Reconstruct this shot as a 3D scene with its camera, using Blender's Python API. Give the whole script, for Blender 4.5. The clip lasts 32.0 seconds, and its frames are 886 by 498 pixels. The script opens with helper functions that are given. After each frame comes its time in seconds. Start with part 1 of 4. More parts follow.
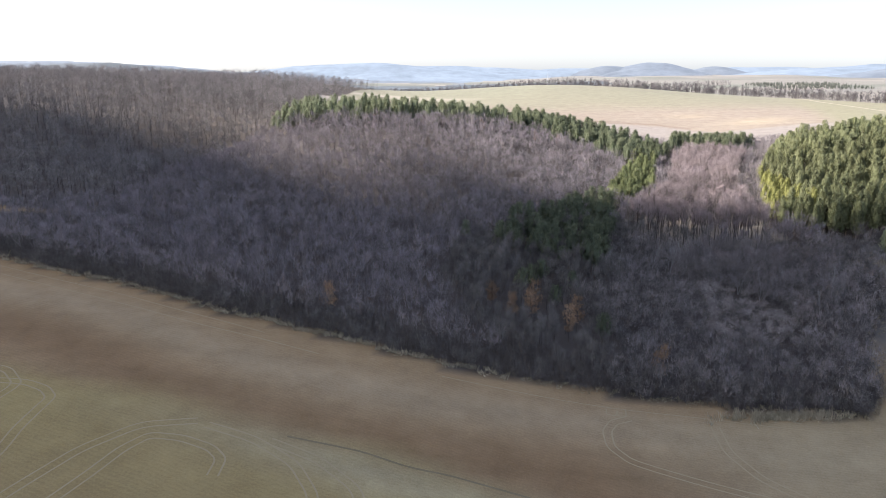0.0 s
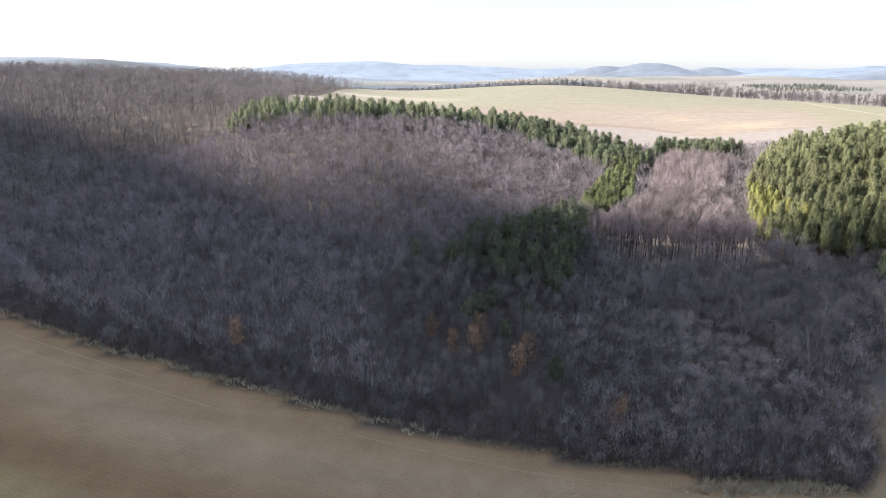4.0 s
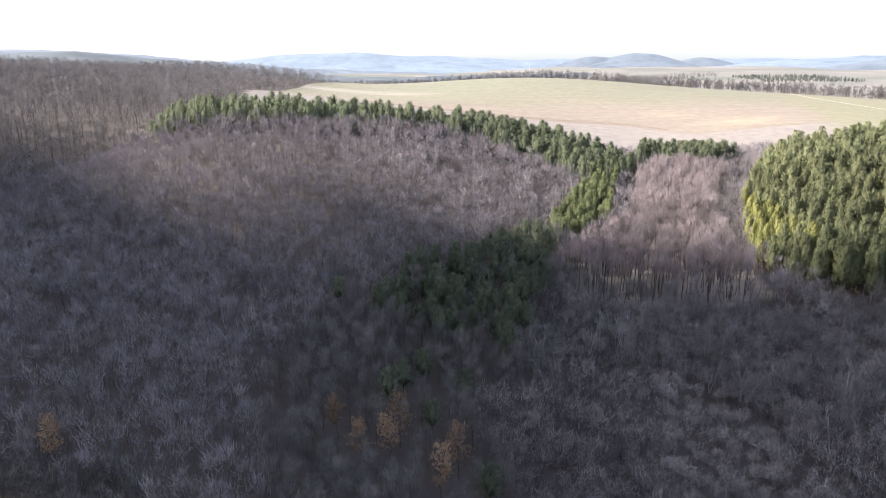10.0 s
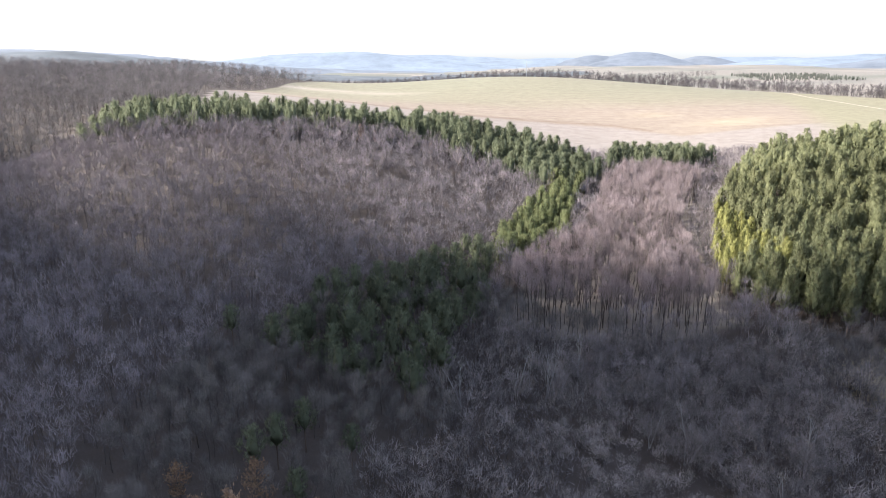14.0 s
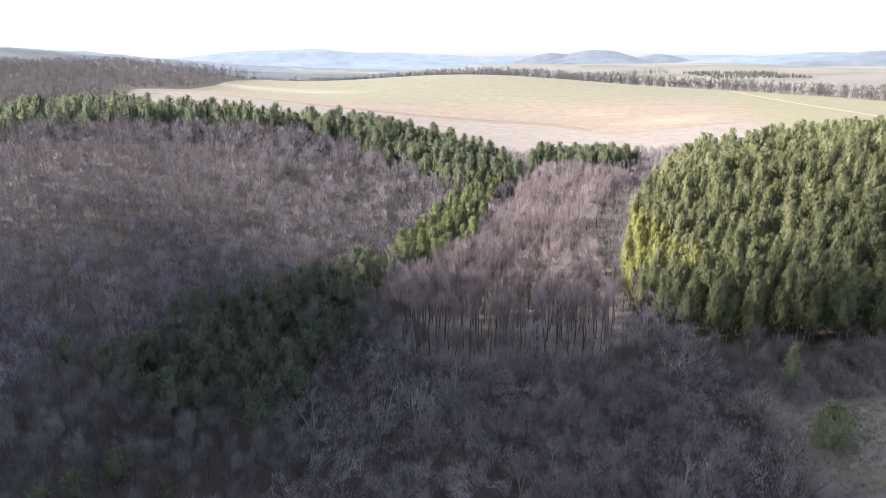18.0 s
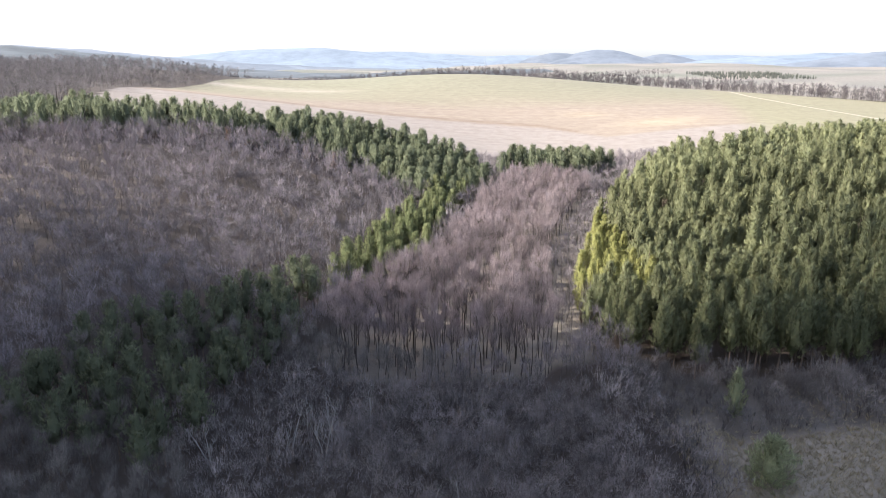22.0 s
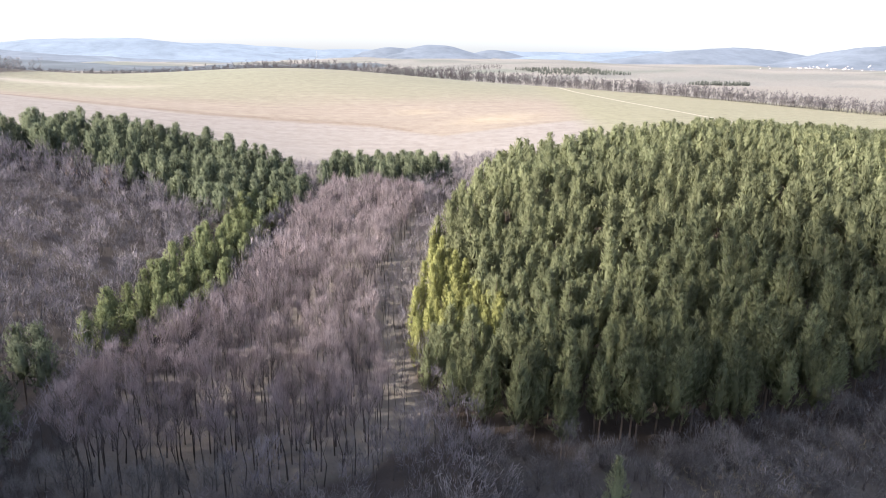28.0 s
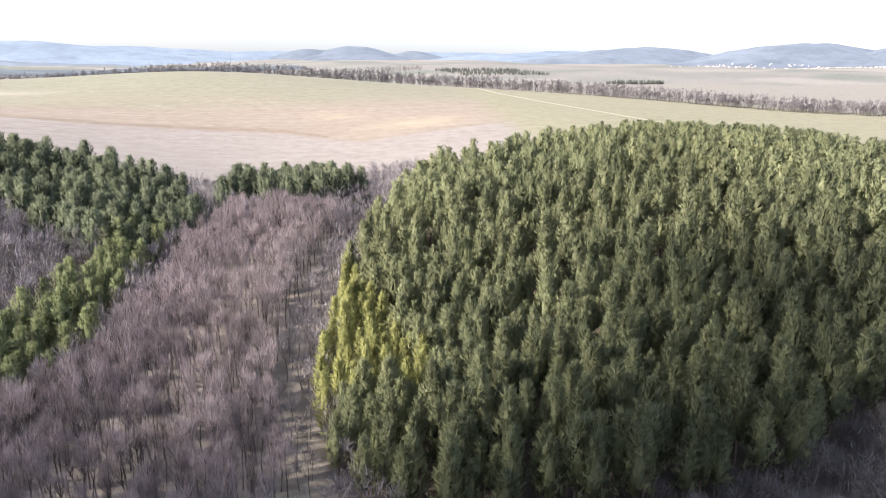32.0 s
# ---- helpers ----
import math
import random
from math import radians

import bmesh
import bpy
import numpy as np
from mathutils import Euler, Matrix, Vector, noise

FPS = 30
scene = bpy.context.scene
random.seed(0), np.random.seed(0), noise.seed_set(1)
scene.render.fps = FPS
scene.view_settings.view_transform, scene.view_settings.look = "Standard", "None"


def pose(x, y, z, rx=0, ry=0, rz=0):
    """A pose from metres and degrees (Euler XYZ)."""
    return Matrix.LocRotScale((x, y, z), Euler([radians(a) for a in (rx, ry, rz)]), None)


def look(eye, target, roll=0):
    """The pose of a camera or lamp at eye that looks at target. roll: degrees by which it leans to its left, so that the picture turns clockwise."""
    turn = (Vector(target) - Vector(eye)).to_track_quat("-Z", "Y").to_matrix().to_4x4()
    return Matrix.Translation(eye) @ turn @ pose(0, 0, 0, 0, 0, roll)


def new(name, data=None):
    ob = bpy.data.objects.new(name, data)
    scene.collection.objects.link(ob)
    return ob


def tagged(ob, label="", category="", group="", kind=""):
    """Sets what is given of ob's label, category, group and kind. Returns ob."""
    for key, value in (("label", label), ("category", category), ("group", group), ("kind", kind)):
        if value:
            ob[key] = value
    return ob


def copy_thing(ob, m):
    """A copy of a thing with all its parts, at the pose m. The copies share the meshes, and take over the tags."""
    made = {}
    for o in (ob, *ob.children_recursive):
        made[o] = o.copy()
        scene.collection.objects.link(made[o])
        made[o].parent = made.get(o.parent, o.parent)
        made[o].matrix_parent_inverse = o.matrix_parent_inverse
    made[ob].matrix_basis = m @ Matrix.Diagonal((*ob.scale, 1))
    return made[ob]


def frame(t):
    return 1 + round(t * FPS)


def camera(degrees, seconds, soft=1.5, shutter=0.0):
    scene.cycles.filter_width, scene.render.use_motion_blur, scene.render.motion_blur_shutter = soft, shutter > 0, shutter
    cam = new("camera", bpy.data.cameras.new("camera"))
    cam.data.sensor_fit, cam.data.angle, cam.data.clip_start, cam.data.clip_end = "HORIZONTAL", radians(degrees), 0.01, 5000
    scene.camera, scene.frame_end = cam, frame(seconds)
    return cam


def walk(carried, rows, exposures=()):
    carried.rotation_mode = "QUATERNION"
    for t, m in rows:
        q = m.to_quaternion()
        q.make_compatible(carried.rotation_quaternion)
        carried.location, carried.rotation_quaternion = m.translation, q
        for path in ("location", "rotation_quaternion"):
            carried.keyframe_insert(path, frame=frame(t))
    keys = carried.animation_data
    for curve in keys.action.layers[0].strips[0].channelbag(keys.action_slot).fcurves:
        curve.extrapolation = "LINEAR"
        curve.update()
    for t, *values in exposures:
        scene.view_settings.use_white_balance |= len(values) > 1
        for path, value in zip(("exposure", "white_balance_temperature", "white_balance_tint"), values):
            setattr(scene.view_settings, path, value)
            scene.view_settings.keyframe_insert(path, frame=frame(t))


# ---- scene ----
cam = camera(66.1, 32.0, soft=0.75)
PATH = [
    (0, (1.33, -1.309, 74.365), (1.317, 0.625, 73.856), -0.1),
    (0.5, (2.895, 2.519, 74.493), (2.881, 4.453, 73.985), -0.1),
    (1, (4.669, 6.006, 74.568), (4.655, 7.941, 74.06), -0.0),
    (1.5, (6.67, 9.519, 74.671), (6.657, 11.454, 74.163), 0.1),
    (2, (8.915, 12.699, 74.733), (8.9, 14.634, 74.226), 0.1),
    (2.5, (11.32, 16.018, 74.825), (11.307, 17.952, 74.318), 0.2),
    (3, (13.623, 19.117, 74.755), (13.61, 21.052, 74.248), 0.3),
    (3.5, (15.849, 22.569, 74.785), (15.838, 24.503, 74.276), 0.3),
    (4, (17.652, 25.898, 74.918), (17.645, 27.831, 74.406), 0.3),
    (4.5, (19.345, 29.548, 75.405), (19.35, 31.481, 74.892), 0.4),
    (6.5, (22.936, 44.718, 76.184), (22.956, 46.65, 75.668), 0.3),
    (7, (24.247, 48.359, 76.277), (24.267, 50.291, 75.76), 0.3),
    (7.5, (25.741, 52.073, 76.391), (25.761, 54.005, 75.874), 0.2),
    (8, (27.272, 55.807, 76.468), (27.291, 57.734, 75.932), 0.2),
    (8.5, (28.706, 59.706, 76.493), (28.727, 61.632, 75.954), 0.1),
    (9, (30.145, 63.439, 76.453), (30.166, 65.365, 75.915), 0.1),
    (9.5, (32.126, 66.846, 76.391), (32.143, 68.773, 75.854), 0.0),
    (10, (33.97, 70.176, 76.358), (33.989, 72.103, 75.822), 0.1),
    (10.5, (35.974, 73.582, 76.339), (35.996, 75.509, 75.803), 0.1),
    (11, (38.253, 76.82, 76.328), (38.274, 78.747, 75.791), 0.1),
    (11.5, (40.949, 79.9, 76.324), (40.969, 81.826, 75.787), 0.1),
    (12, (43.678, 82.913, 76.274), (43.697, 84.839, 75.736), 0.0),
    (12.5, (46.29, 85.954, 76.156), (46.309, 87.88, 75.618), 0.0),
    (13, (49.124, 88.925, 75.955), (49.143, 90.851, 75.417), -0.0),
    (13.5, (52.403, 91.684, 75.77), (52.417, 93.61, 75.231), 0.0),
    (14, (55.52, 94.244, 75.617), (55.531, 96.17, 75.079), 0.0),
    (14.5, (58.837, 96.78, 75.487), (58.863, 98.706, 74.948), 0.0),
    (15, (61.463, 99.196, 75.36), (61.539, 101.121, 74.821), 0.1),
    (15.5, (63.573, 101.408, 75.31), (63.687, 103.33, 74.769), 0.1),
    (17.5, (74.059, 107.927, 75.401), (74.172, 109.848, 74.857), 0.0),
    (18, (76.483, 109.227, 75.459), (76.597, 111.148, 74.915), 0.1),
    (18.5, (78.692, 110.591, 75.541), (78.807, 112.512, 74.997), 0.1),
    (19, (80.907, 111.771, 75.614), (81.02, 113.692, 75.069), 0.1),
    (19.5, (83.071, 112.841, 75.629), (83.185, 114.762, 75.084), 0.2),
    (20, (85.053, 113.842, 75.598), (85.166, 115.764, 75.054), 0.3),
    (20.5, (87.23, 114.965, 75.603), (87.341, 116.886, 75.059), 0.4),
    (21, (89.409, 115.866, 75.598), (89.514, 117.787, 75.054), 0.4),
    (21.5, (91.719, 117.052, 75.543), (91.819, 118.974, 74.998), 0.3),
    (22, (93.672, 118.614, 75.473), (93.768, 120.536, 74.927), 0.3),
    (22.5, (95.335, 120.535, 75.522), (95.43, 122.456, 74.974), 0.4),
    (23, (96.846, 122.806, 75.599), (96.938, 124.727, 75.05), 0.4),
    (23.5, (98.302, 125.495, 75.644), (98.393, 127.415, 75.093), 0.3),
    (24, (99.543, 128.342, 75.661), (99.637, 130.262, 75.109), 0.3),
    (24.5, (100.604, 131.539, 75.607), (100.786, 133.453, 75.055), 0.3),
    (25, (101.427, 135.012, 75.629), (101.682, 136.916, 75.075), 0.3),
    (25.5, (102.162, 138.348, 75.6), (102.484, 140.242, 75.044), 0.4),
    (27.5, (104.311, 152.358, 75.047), (104.856, 154.201, 74.491), 1.1),
    (28, (105.471, 155.943, 75.056), (106.013, 157.786, 74.5), 1.1),
    (28.5, (106.684, 159.166, 74.946), (107.344, 160.971, 74.393), 1.2),
    (29, (107.776, 161.587, 74.75), (108.515, 163.361, 74.198), 1.1),
    (29.5, (108.846, 164.178, 74.673), (109.585, 165.952, 74.121), 0.9),
    (30, (110.535, 166.841, 74.623), (111.268, 168.618, 74.071), 0.8),
    (30.5, (111.864, 169.694, 74.528), (112.598, 171.471, 73.979), 0.8),
    (31, (113.018, 172.718, 74.685), (113.755, 174.494, 74.135), 0.8),
    (31.5, (114.17, 175.288, 74.796), (114.909, 177.063, 74.246), 0.6),
    (32, (115.079, 177.295, 74.91), (115.822, 179.069, 74.36), 0.7),
]
EXPOSURE, SUN_UP, SUN_STRENGTH, SKY_STRENGTH, VEIL, CLOUD_UP = 2.08, 30.0, 4.15, 0.044, 0.098, 450.0
walk(cam, [(t, look(eye, target, roll)) for t, eye, target, roll in PATH], exposures=[(0.0, EXPOSURE - 0.12, 6000, 13), (10.0, EXPOSURE, 6000, 13), (24.0, EXPOSURE, 6000, 13), (28.0, EXPOSURE - 0.08, 5950, 14), (32.0, EXPOSURE - 0.1, 5950, 14)])

# ---- sky, sun and the cloud bank that shades the valley ----
TO_SUN = Vector((-0.99, 0.12, 0.0)).normalized() * math.cos(radians(SUN_UP)) + Vector((0, 0, math.sin(radians(SUN_UP))))
world = bpy.data.worlds.new("hazy_winter_sky")
scene.world = world
world.use_nodes = True
wn, wl = world.node_tree.nodes, world.node_tree.links
wn.clear()
sky = wn.new("ShaderNodeTexSky")
sky.sky_type, sky.sun_disc = "NISHITA", False
sky.sun_elevation, sky.sun_rotation = radians(SUN_UP), math.atan2(TO_SUN.x, TO_SUN.y)
sky.air_density, sky.dust_density, sky.ozone_density = 1.0, 0.8, 1.0
pale = wn.new("ShaderNodeHueSaturation")
pale.inputs["Saturation"].default_value = 0.8
back = wn.new("ShaderNodeBackground")
back.inputs["Strength"].default_value = SKY_STRENGTH
wout = wn.new("ShaderNodeOutputWorld")
wl.new(sky.outputs[0], pale.inputs["Color"])
wl.new(pale.outputs[0], back.inputs[0])
veil = wn.new("ShaderNodeBackground")
veil.inputs["Color"].default_value, veil.inputs["Strength"].default_value = (0.77, 0.84, 1.0, 1), VEIL
both = wn.new("ShaderNodeAddShader")
wl.new(back.outputs[0], both.inputs[0])
wl.new(veil.outputs[0], both.inputs[1])
wl.new(both.outputs[0], wout.inputs[0])
sun_data = bpy.data.lights.new("sun", "SUN")
sun_data.energy, sun_data.angle, sun_data.color = SUN_STRENGTH, radians(2.0), (1.0, 0.91, 0.76)
sun = new("sun", sun_data)
sun.matrix_world = look(TO_SUN * 500, (0, 0, 0))


# ---- materials ----
def surface(name, dark, light, scale, rough=0.9, bump=0.2, tone=0.0, island=0.0, attr="", coarse=0.12, spec=0.2, thin=0.0):
    """A mottled matt surface: two colours mixed by coarse and fine noise; tone and island vary the brightness plant by plant and leaf by leaf."""
    m = bpy.data.materials.new(name)
    m.use_nodes = True
    n, l = m.node_tree.nodes, m.node_tree.links
    p = n["Principled BSDF"]
    p.inputs["Roughness"].default_value = rough
    p.inputs["Specular IOR Level"].default_value = spec
    geo = n.new("ShaderNodeNewGeometry")
    fine, wide = n.new("ShaderNodeTexNoise"), n.new("ShaderNodeTexNoise")
    for node, size, detail in ((fine, scale, 6), (wide, scale * coarse, 4)):
        node.inputs["Scale"].default_value, node.inputs["Detail"].default_value, node.inputs["Roughness"].default_value = size, detail, 0.65
        l.new(geo.outputs["Position"], node.inputs["Vector"])
    add = n.new("ShaderNodeMath")
    add.operation = "ADD"
    l.new(fine.outputs[0], add.inputs[0]), l.new(wide.outputs[0], add.inputs[1])
    span = n.new("ShaderNodeMapRange")
    span.inputs[1].default_value, span.inputs[2].default_value = 0.7, 1.3
    l.new(add.outputs[0], span.inputs[0])
    mix = n.new("ShaderNodeMix")
    mix.data_type = "RGBA"
    l.new(span.outputs[0], mix.inputs[0])
    mix.inputs[6].default_value, mix.inputs[7].default_value = (*dark, 1), (*light, 1)
    colour = mix.outputs[2]
    if attr:
        own = n.new("ShaderNodeAttribute")
        own.attribute_name = attr
        by = n.new("ShaderNodeMix")
        by.data_type, by.blend_type = "RGBA", "MULTIPLY"
        by.inputs[0].default_value = 1.0
        l.new(colour, by.inputs[6]), l.new(own.outputs["Color"], by.inputs[7])
        colour = by.outputs[2]
    if tone or island:
        hsv = n.new("ShaderNodeHueSaturation")
        own, info = n.new("ShaderNodeAttribute"), n.new("ShaderNodeObjectInfo")
        own.attribute_name = "tone"
        total = None
        for out, amount in ((own.outputs["Fac"], tone), (info.outputs["Random"], tone * 0.6), (geo.outputs["Random Per Island"], island)):
            r = n.new("ShaderNodeMapRange")
            r.inputs[3].default_value, r.inputs[4].default_value = -amount, amount
            l.new(out, r.inputs[0])
            a = n.new("ShaderNodeMath")
            a.operation = "ADD"
            a.inputs[1].default_value = 1.0
            l.new(r.outputs[0], a.inputs[0])
            if total:
                l.new(total, a.inputs[1])
            total = a.outputs[0]
        l.new(total, hsv.inputs["Value"]), l.new(colour, hsv.inputs["Color"])
        colour = hsv.outputs[0]
    l.new(colour, p.inputs["Base Color"])
    if thin:
        lit, blend = n.new("ShaderNodeBsdfTranslucent"), n.new("ShaderNodeMixShader")
        l.new(colour, lit.inputs["Color"])
        blend.inputs[0].default_value = thin
        l.new(p.outputs[0], blend.inputs[1]), l.new(lit.outputs[0], blend.inputs[2])
        l.new(blend.outputs[0], n["Material Output"].inputs["Surface"])
    if bump:
        b = n.new("ShaderNodeBump")
        b.inputs["Strength"].default_value, b.inputs["Distance"].default_value = bump, 0.4
        l.new(fine.outputs[0], b.inputs["Height"]), l.new(b.outputs[0], p.inputs["Normal"])
    return m


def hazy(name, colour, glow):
    """Far-off land, with the air's glowing haze put into its colour and emission."""
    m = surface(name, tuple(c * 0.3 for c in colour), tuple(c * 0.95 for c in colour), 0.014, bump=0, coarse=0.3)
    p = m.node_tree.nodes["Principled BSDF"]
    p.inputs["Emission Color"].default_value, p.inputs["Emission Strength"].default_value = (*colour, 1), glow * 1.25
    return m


M_GROUND = surface("soil_and_stubble", (0.82, 0.8, 0.78), (1.18, 1.2, 1.22), 2.6, bump=0.5, attr="soil", coarse=0.05)
rn, rl = M_GROUND.node_tree.nodes, M_GROUND.node_tree.links
row_geo, row_map, row_wave = rn.new("ShaderNodeNewGeometry"), rn.new("ShaderNodeMapping"), rn.new("ShaderNodeTexWave")
row_map.inputs["Rotation"].default_value = (0, 0, radians(-70))
row_wave.inputs["Scale"].default_value, row_wave.inputs["Distortion"].default_value = 0.33, 5.0
row_wave.inputs["Detail"].default_value, row_wave.inputs["Detail Scale"].default_value = 3.0, 0.6
row_range, row_mix = rn.new("ShaderNodeMapRange"), rn.new("ShaderNodeMix")
row_range.inputs[3].default_value, row_range.inputs[4].default_value = 0.97, 1.03
row_mix.data_type, row_mix.blend_type = "RGBA", "MULTIPLY"
row_mix.inputs[0].default_value = 1.0
rl.new(row_geo.outputs["Position"], row_map.inputs["Vector"])
rl.new(row_map.outputs[0], row_wave.inputs["Vector"])
row_soil, row_field = rn.new("ShaderNodeAttribute"), rn.new("ShaderNodeMix")
row_soil.attribute_name = "soil"
row_field.inputs[2].default_value = 0.5
rl.new(row_soil.outputs["Alpha"], row_field.inputs[0])
rl.new(row_wave.outputs["Fac"], row_field.inputs[3])
rl.new(row_field.outputs[0], row_range.inputs[0])
drag_map, drag, drag_range, drag_mix = rn.new("ShaderNodeMapping"), rn.new("ShaderNodeTexNoise"), rn.new("ShaderNodeMapRange"), rn.new("ShaderNodeMix")
drag_map.inputs["Rotation"].default_value, drag_map.inputs["Scale"].default_value = (0, 0, radians(10)), (0.012, 0.16, 0.05)
drag.inputs["Scale"].default_value, drag.inputs["Detail"].default_value, drag.inputs["Roughness"].default_value = 1.0, 5, 0.6
drag_range.inputs[1].default_value, drag_range.inputs[2].default_value, drag_range.inputs[3].default_value, drag_range.inputs[4].default_value = 0.3, 0.7, 0.94, 1.06
drag_mix.data_type, drag_mix.blend_type = "RGBA", "MULTIPLY"
drag_mix.inputs[0].default_value = 1.0
rl.new(row_geo.outputs["Position"], drag_map.inputs["Vector"])
rl.new(drag_map.outputs[0], drag.inputs["Vector"])
rl.new(drag.outputs[0], drag_range.inputs[0])
soil_bsdf = rn["Principled BSDF"]
rl.new(soil_bsdf.inputs["Base Color"].links[0].from_socket, row_mix.inputs[6])
rl.new(row_range.outputs[0], row_mix.inputs[7])
rl.new(row_mix.outputs[2], drag_mix.inputs[6])
rl.new(drag_range.outputs[0], drag_mix.inputs[7])
rl.new(drag_mix.outputs[2], soil_bsdf.inputs["Base Color"])
M_TRACK = surface("pressed_straw", (0.36, 0.28, 0.165), (0.42, 0.335, 0.205), 2.0, bump=0.1)
M_RUT = surface("dark_furrow", (0.18, 0.145, 0.085), (0.24, 0.19, 0.115), 2.0, bump=0.1)
M_ROAD = surface("pale_dirt_track", (0.36, 0.32, 0.25), (0.44, 0.39, 0.31), 1.0, bump=0.1)
M_RIDE = surface("leaf_strewn_ride", (0.2, 0.17, 0.135), (0.34, 0.29, 0.235), 1.2, bump=0.2)
M_BARK = surface("grey_brown_bark", (0.075, 0.065, 0.06), (0.13, 0.112, 0.10), 4.0, bump=0.4, tone=0.2)
M_POLE = surface("dark_hardwood_bark", (0.06, 0.048, 0.042), (0.10, 0.084, 0.073), 4.0, bump=0.4, tone=0.25)
M_PALE = surface("bleached_dead_wood", (0.25, 0.24, 0.225), (0.38, 0.362, 0.34), 4.0, bump=0.3)
M_TWIG = surface("bare_twigs", (0.2, 0.173, 0.18), (0.308, 0.27, 0.282), 0.5, bump=0, tone=0.28, island=0.28)
M_TWIG_GREY_SHADED = surface("grey_bush_and_shaded_twigs", (0.135, 0.12, 0.113), (0.215, 0.193, 0.182), 0.5, bump=0, tone=0.3, island=0.38)
M_TWIG_RED = surface("pinkish_plantation_twigs", (0.208, 0.168, 0.168), (0.308, 0.252, 0.254), 0.4, bump=0, tone=0.3, island=0.38)
M_TWIG_OLD = surface("old_forest_twigs", (0.165, 0.148, 0.146), (0.245, 0.22, 0.216), 0.3, bump=0, tone=0.3, island=0.38)
M_TWIG_FAR = surface("distant_twigs", (0.115, 0.102, 0.107), (0.155, 0.139, 0.145), 0.05, bump=0, tone=0.16, island=0.12)
M_TWIG_SCRUB = surface("pale_scrub_twigs", (0.19, 0.165, 0.16), (0.3, 0.264, 0.257), 0.5, bump=0, tone=0.3, island=0.38)
M_TWIG_BUSH = surface("pinkish_bush_twigs", (0.31, 0.268, 0.252), (0.44, 0.388, 0.366), 0.5, bump=0, tone=0.3, island=0.38)
M_COPSE = surface("distant_needles", (0.09, 0.097, 0.084), (0.115, 0.122, 0.102), 0.05, bump=0, tone=0.12, island=0.1)
M_TWIG_THORN = surface("dark_thorn_twigs", (0.125, 0.11, 0.107), (0.20, 0.18, 0.175), 0.5, bump=0, tone=0.3, island=0.38)
M_OAK_LEAF = surface("withered_oak_leaves", (0.26, 0.165, 0.105), (0.40, 0.275, 0.185), 1.0, bump=0, tone=0.2, island=0.3, thin=0.22)
M_NEEDLE = surface("pine_needles", (0.18, 0.194, 0.11), (0.273, 0.278, 0.148), 0.12, bump=0, tone=0.28, island=0.15, thin=0.45)
M_NEEDLE_DARK = surface("dark_pine_needles", (0.14, 0.162, 0.104), (0.222, 0.238, 0.15), 0.12, bump=0, tone=0.28, island=0.15, thin=0.45)
M_NEEDLE_SUNLIT = surface("yellow_sunlit_needles", (0.27, 0.275, 0.105), (0.38, 0.37, 0.145), 0.3, bump=0, tone=0.28, island=0.15, thin=0.45)
M_NEEDLE_BRIGHT = surface("bright_pine_needles", (0.18, 0.205, 0.105), (0.28, 0.295, 0.145), 0.15, bump=0, tone=0.28, island=0.15, thin=0.45)
M_NEEDLE_PALE = surface("pale_young_needles", (0.31, 0.325, 0.185), (0.43, 0.44, 0.26), 0.5, bump=0, tone=0.09, island=0.25, thin=0.35)
M_PINE_BARK = surface("reddish_pine_bark", (0.12, 0.088, 0.07), (0.20, 0.152, 0.12), 3.0, bump=0.4, tone=0.2)
M_GRASS = surface("dry_grass", (0.25, 0.21, 0.14), (0.42, 0.36, 0.25), 1.0, bump=0, tone=0.2, island=0.25, thin=0.22)
M_REED = surface("pale_reeds", (0.36, 0.31, 0.22), (0.55, 0.48, 0.36), 1.0, bump=0, tone=0.2, island=0.25, thin=0.2)
M_CLOUD = surface("cloud_vapour", (0.8, 0.8, 0.82), (0.9, 0.9, 0.9), 0.01, bump=0)
M_WALL = surface("whitewashed_wall", (0.7, 0.7, 0.7), (0.85, 0.85, 0.84), 0.3, bump=0)
M_ROOF = surface("clay_roof", (0.32, 0.2, 0.16), (0.45, 0.3, 0.25), 0.5, bump=0)
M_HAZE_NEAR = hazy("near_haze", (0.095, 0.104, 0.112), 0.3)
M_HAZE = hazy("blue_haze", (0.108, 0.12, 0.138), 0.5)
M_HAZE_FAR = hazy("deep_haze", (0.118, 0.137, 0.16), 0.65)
M_STEEL = surface("galvanised_steel", (0.3, 0.31, 0.32), (0.4, 0.4, 0.41), 2.0, rough=0.5, bump=0)

# ---- lie of the land: knolls and hollows (x, y, radius, height) on a level of 15 m ----
VALLEY_KNOLLS = [
    (-80, 60, 90, -2.6), (60, 60, 90, -16.1), (-150, 180, 80, -0.7), (-40, 190, 60, 1.4),
    (50, 150, 50, -6.3), (110, 190, 50, -4.5), (160, 215, 32, 5.2), (190, 190, 70, -5.4),
    (40, 240, 50, -0.6), (110, 270, 50, -2.7), (180, 290, 60, -1.3), (-20, 270, 50, -5),
    (-110, 250, 60, -2.4), (-60, 340, 60, 3.3), (20, 360, 60, 10.3), (100, 340, 60, -5),
    (-90, 420, 60, 12.1), (-145, 370, 32, -14.8),
]
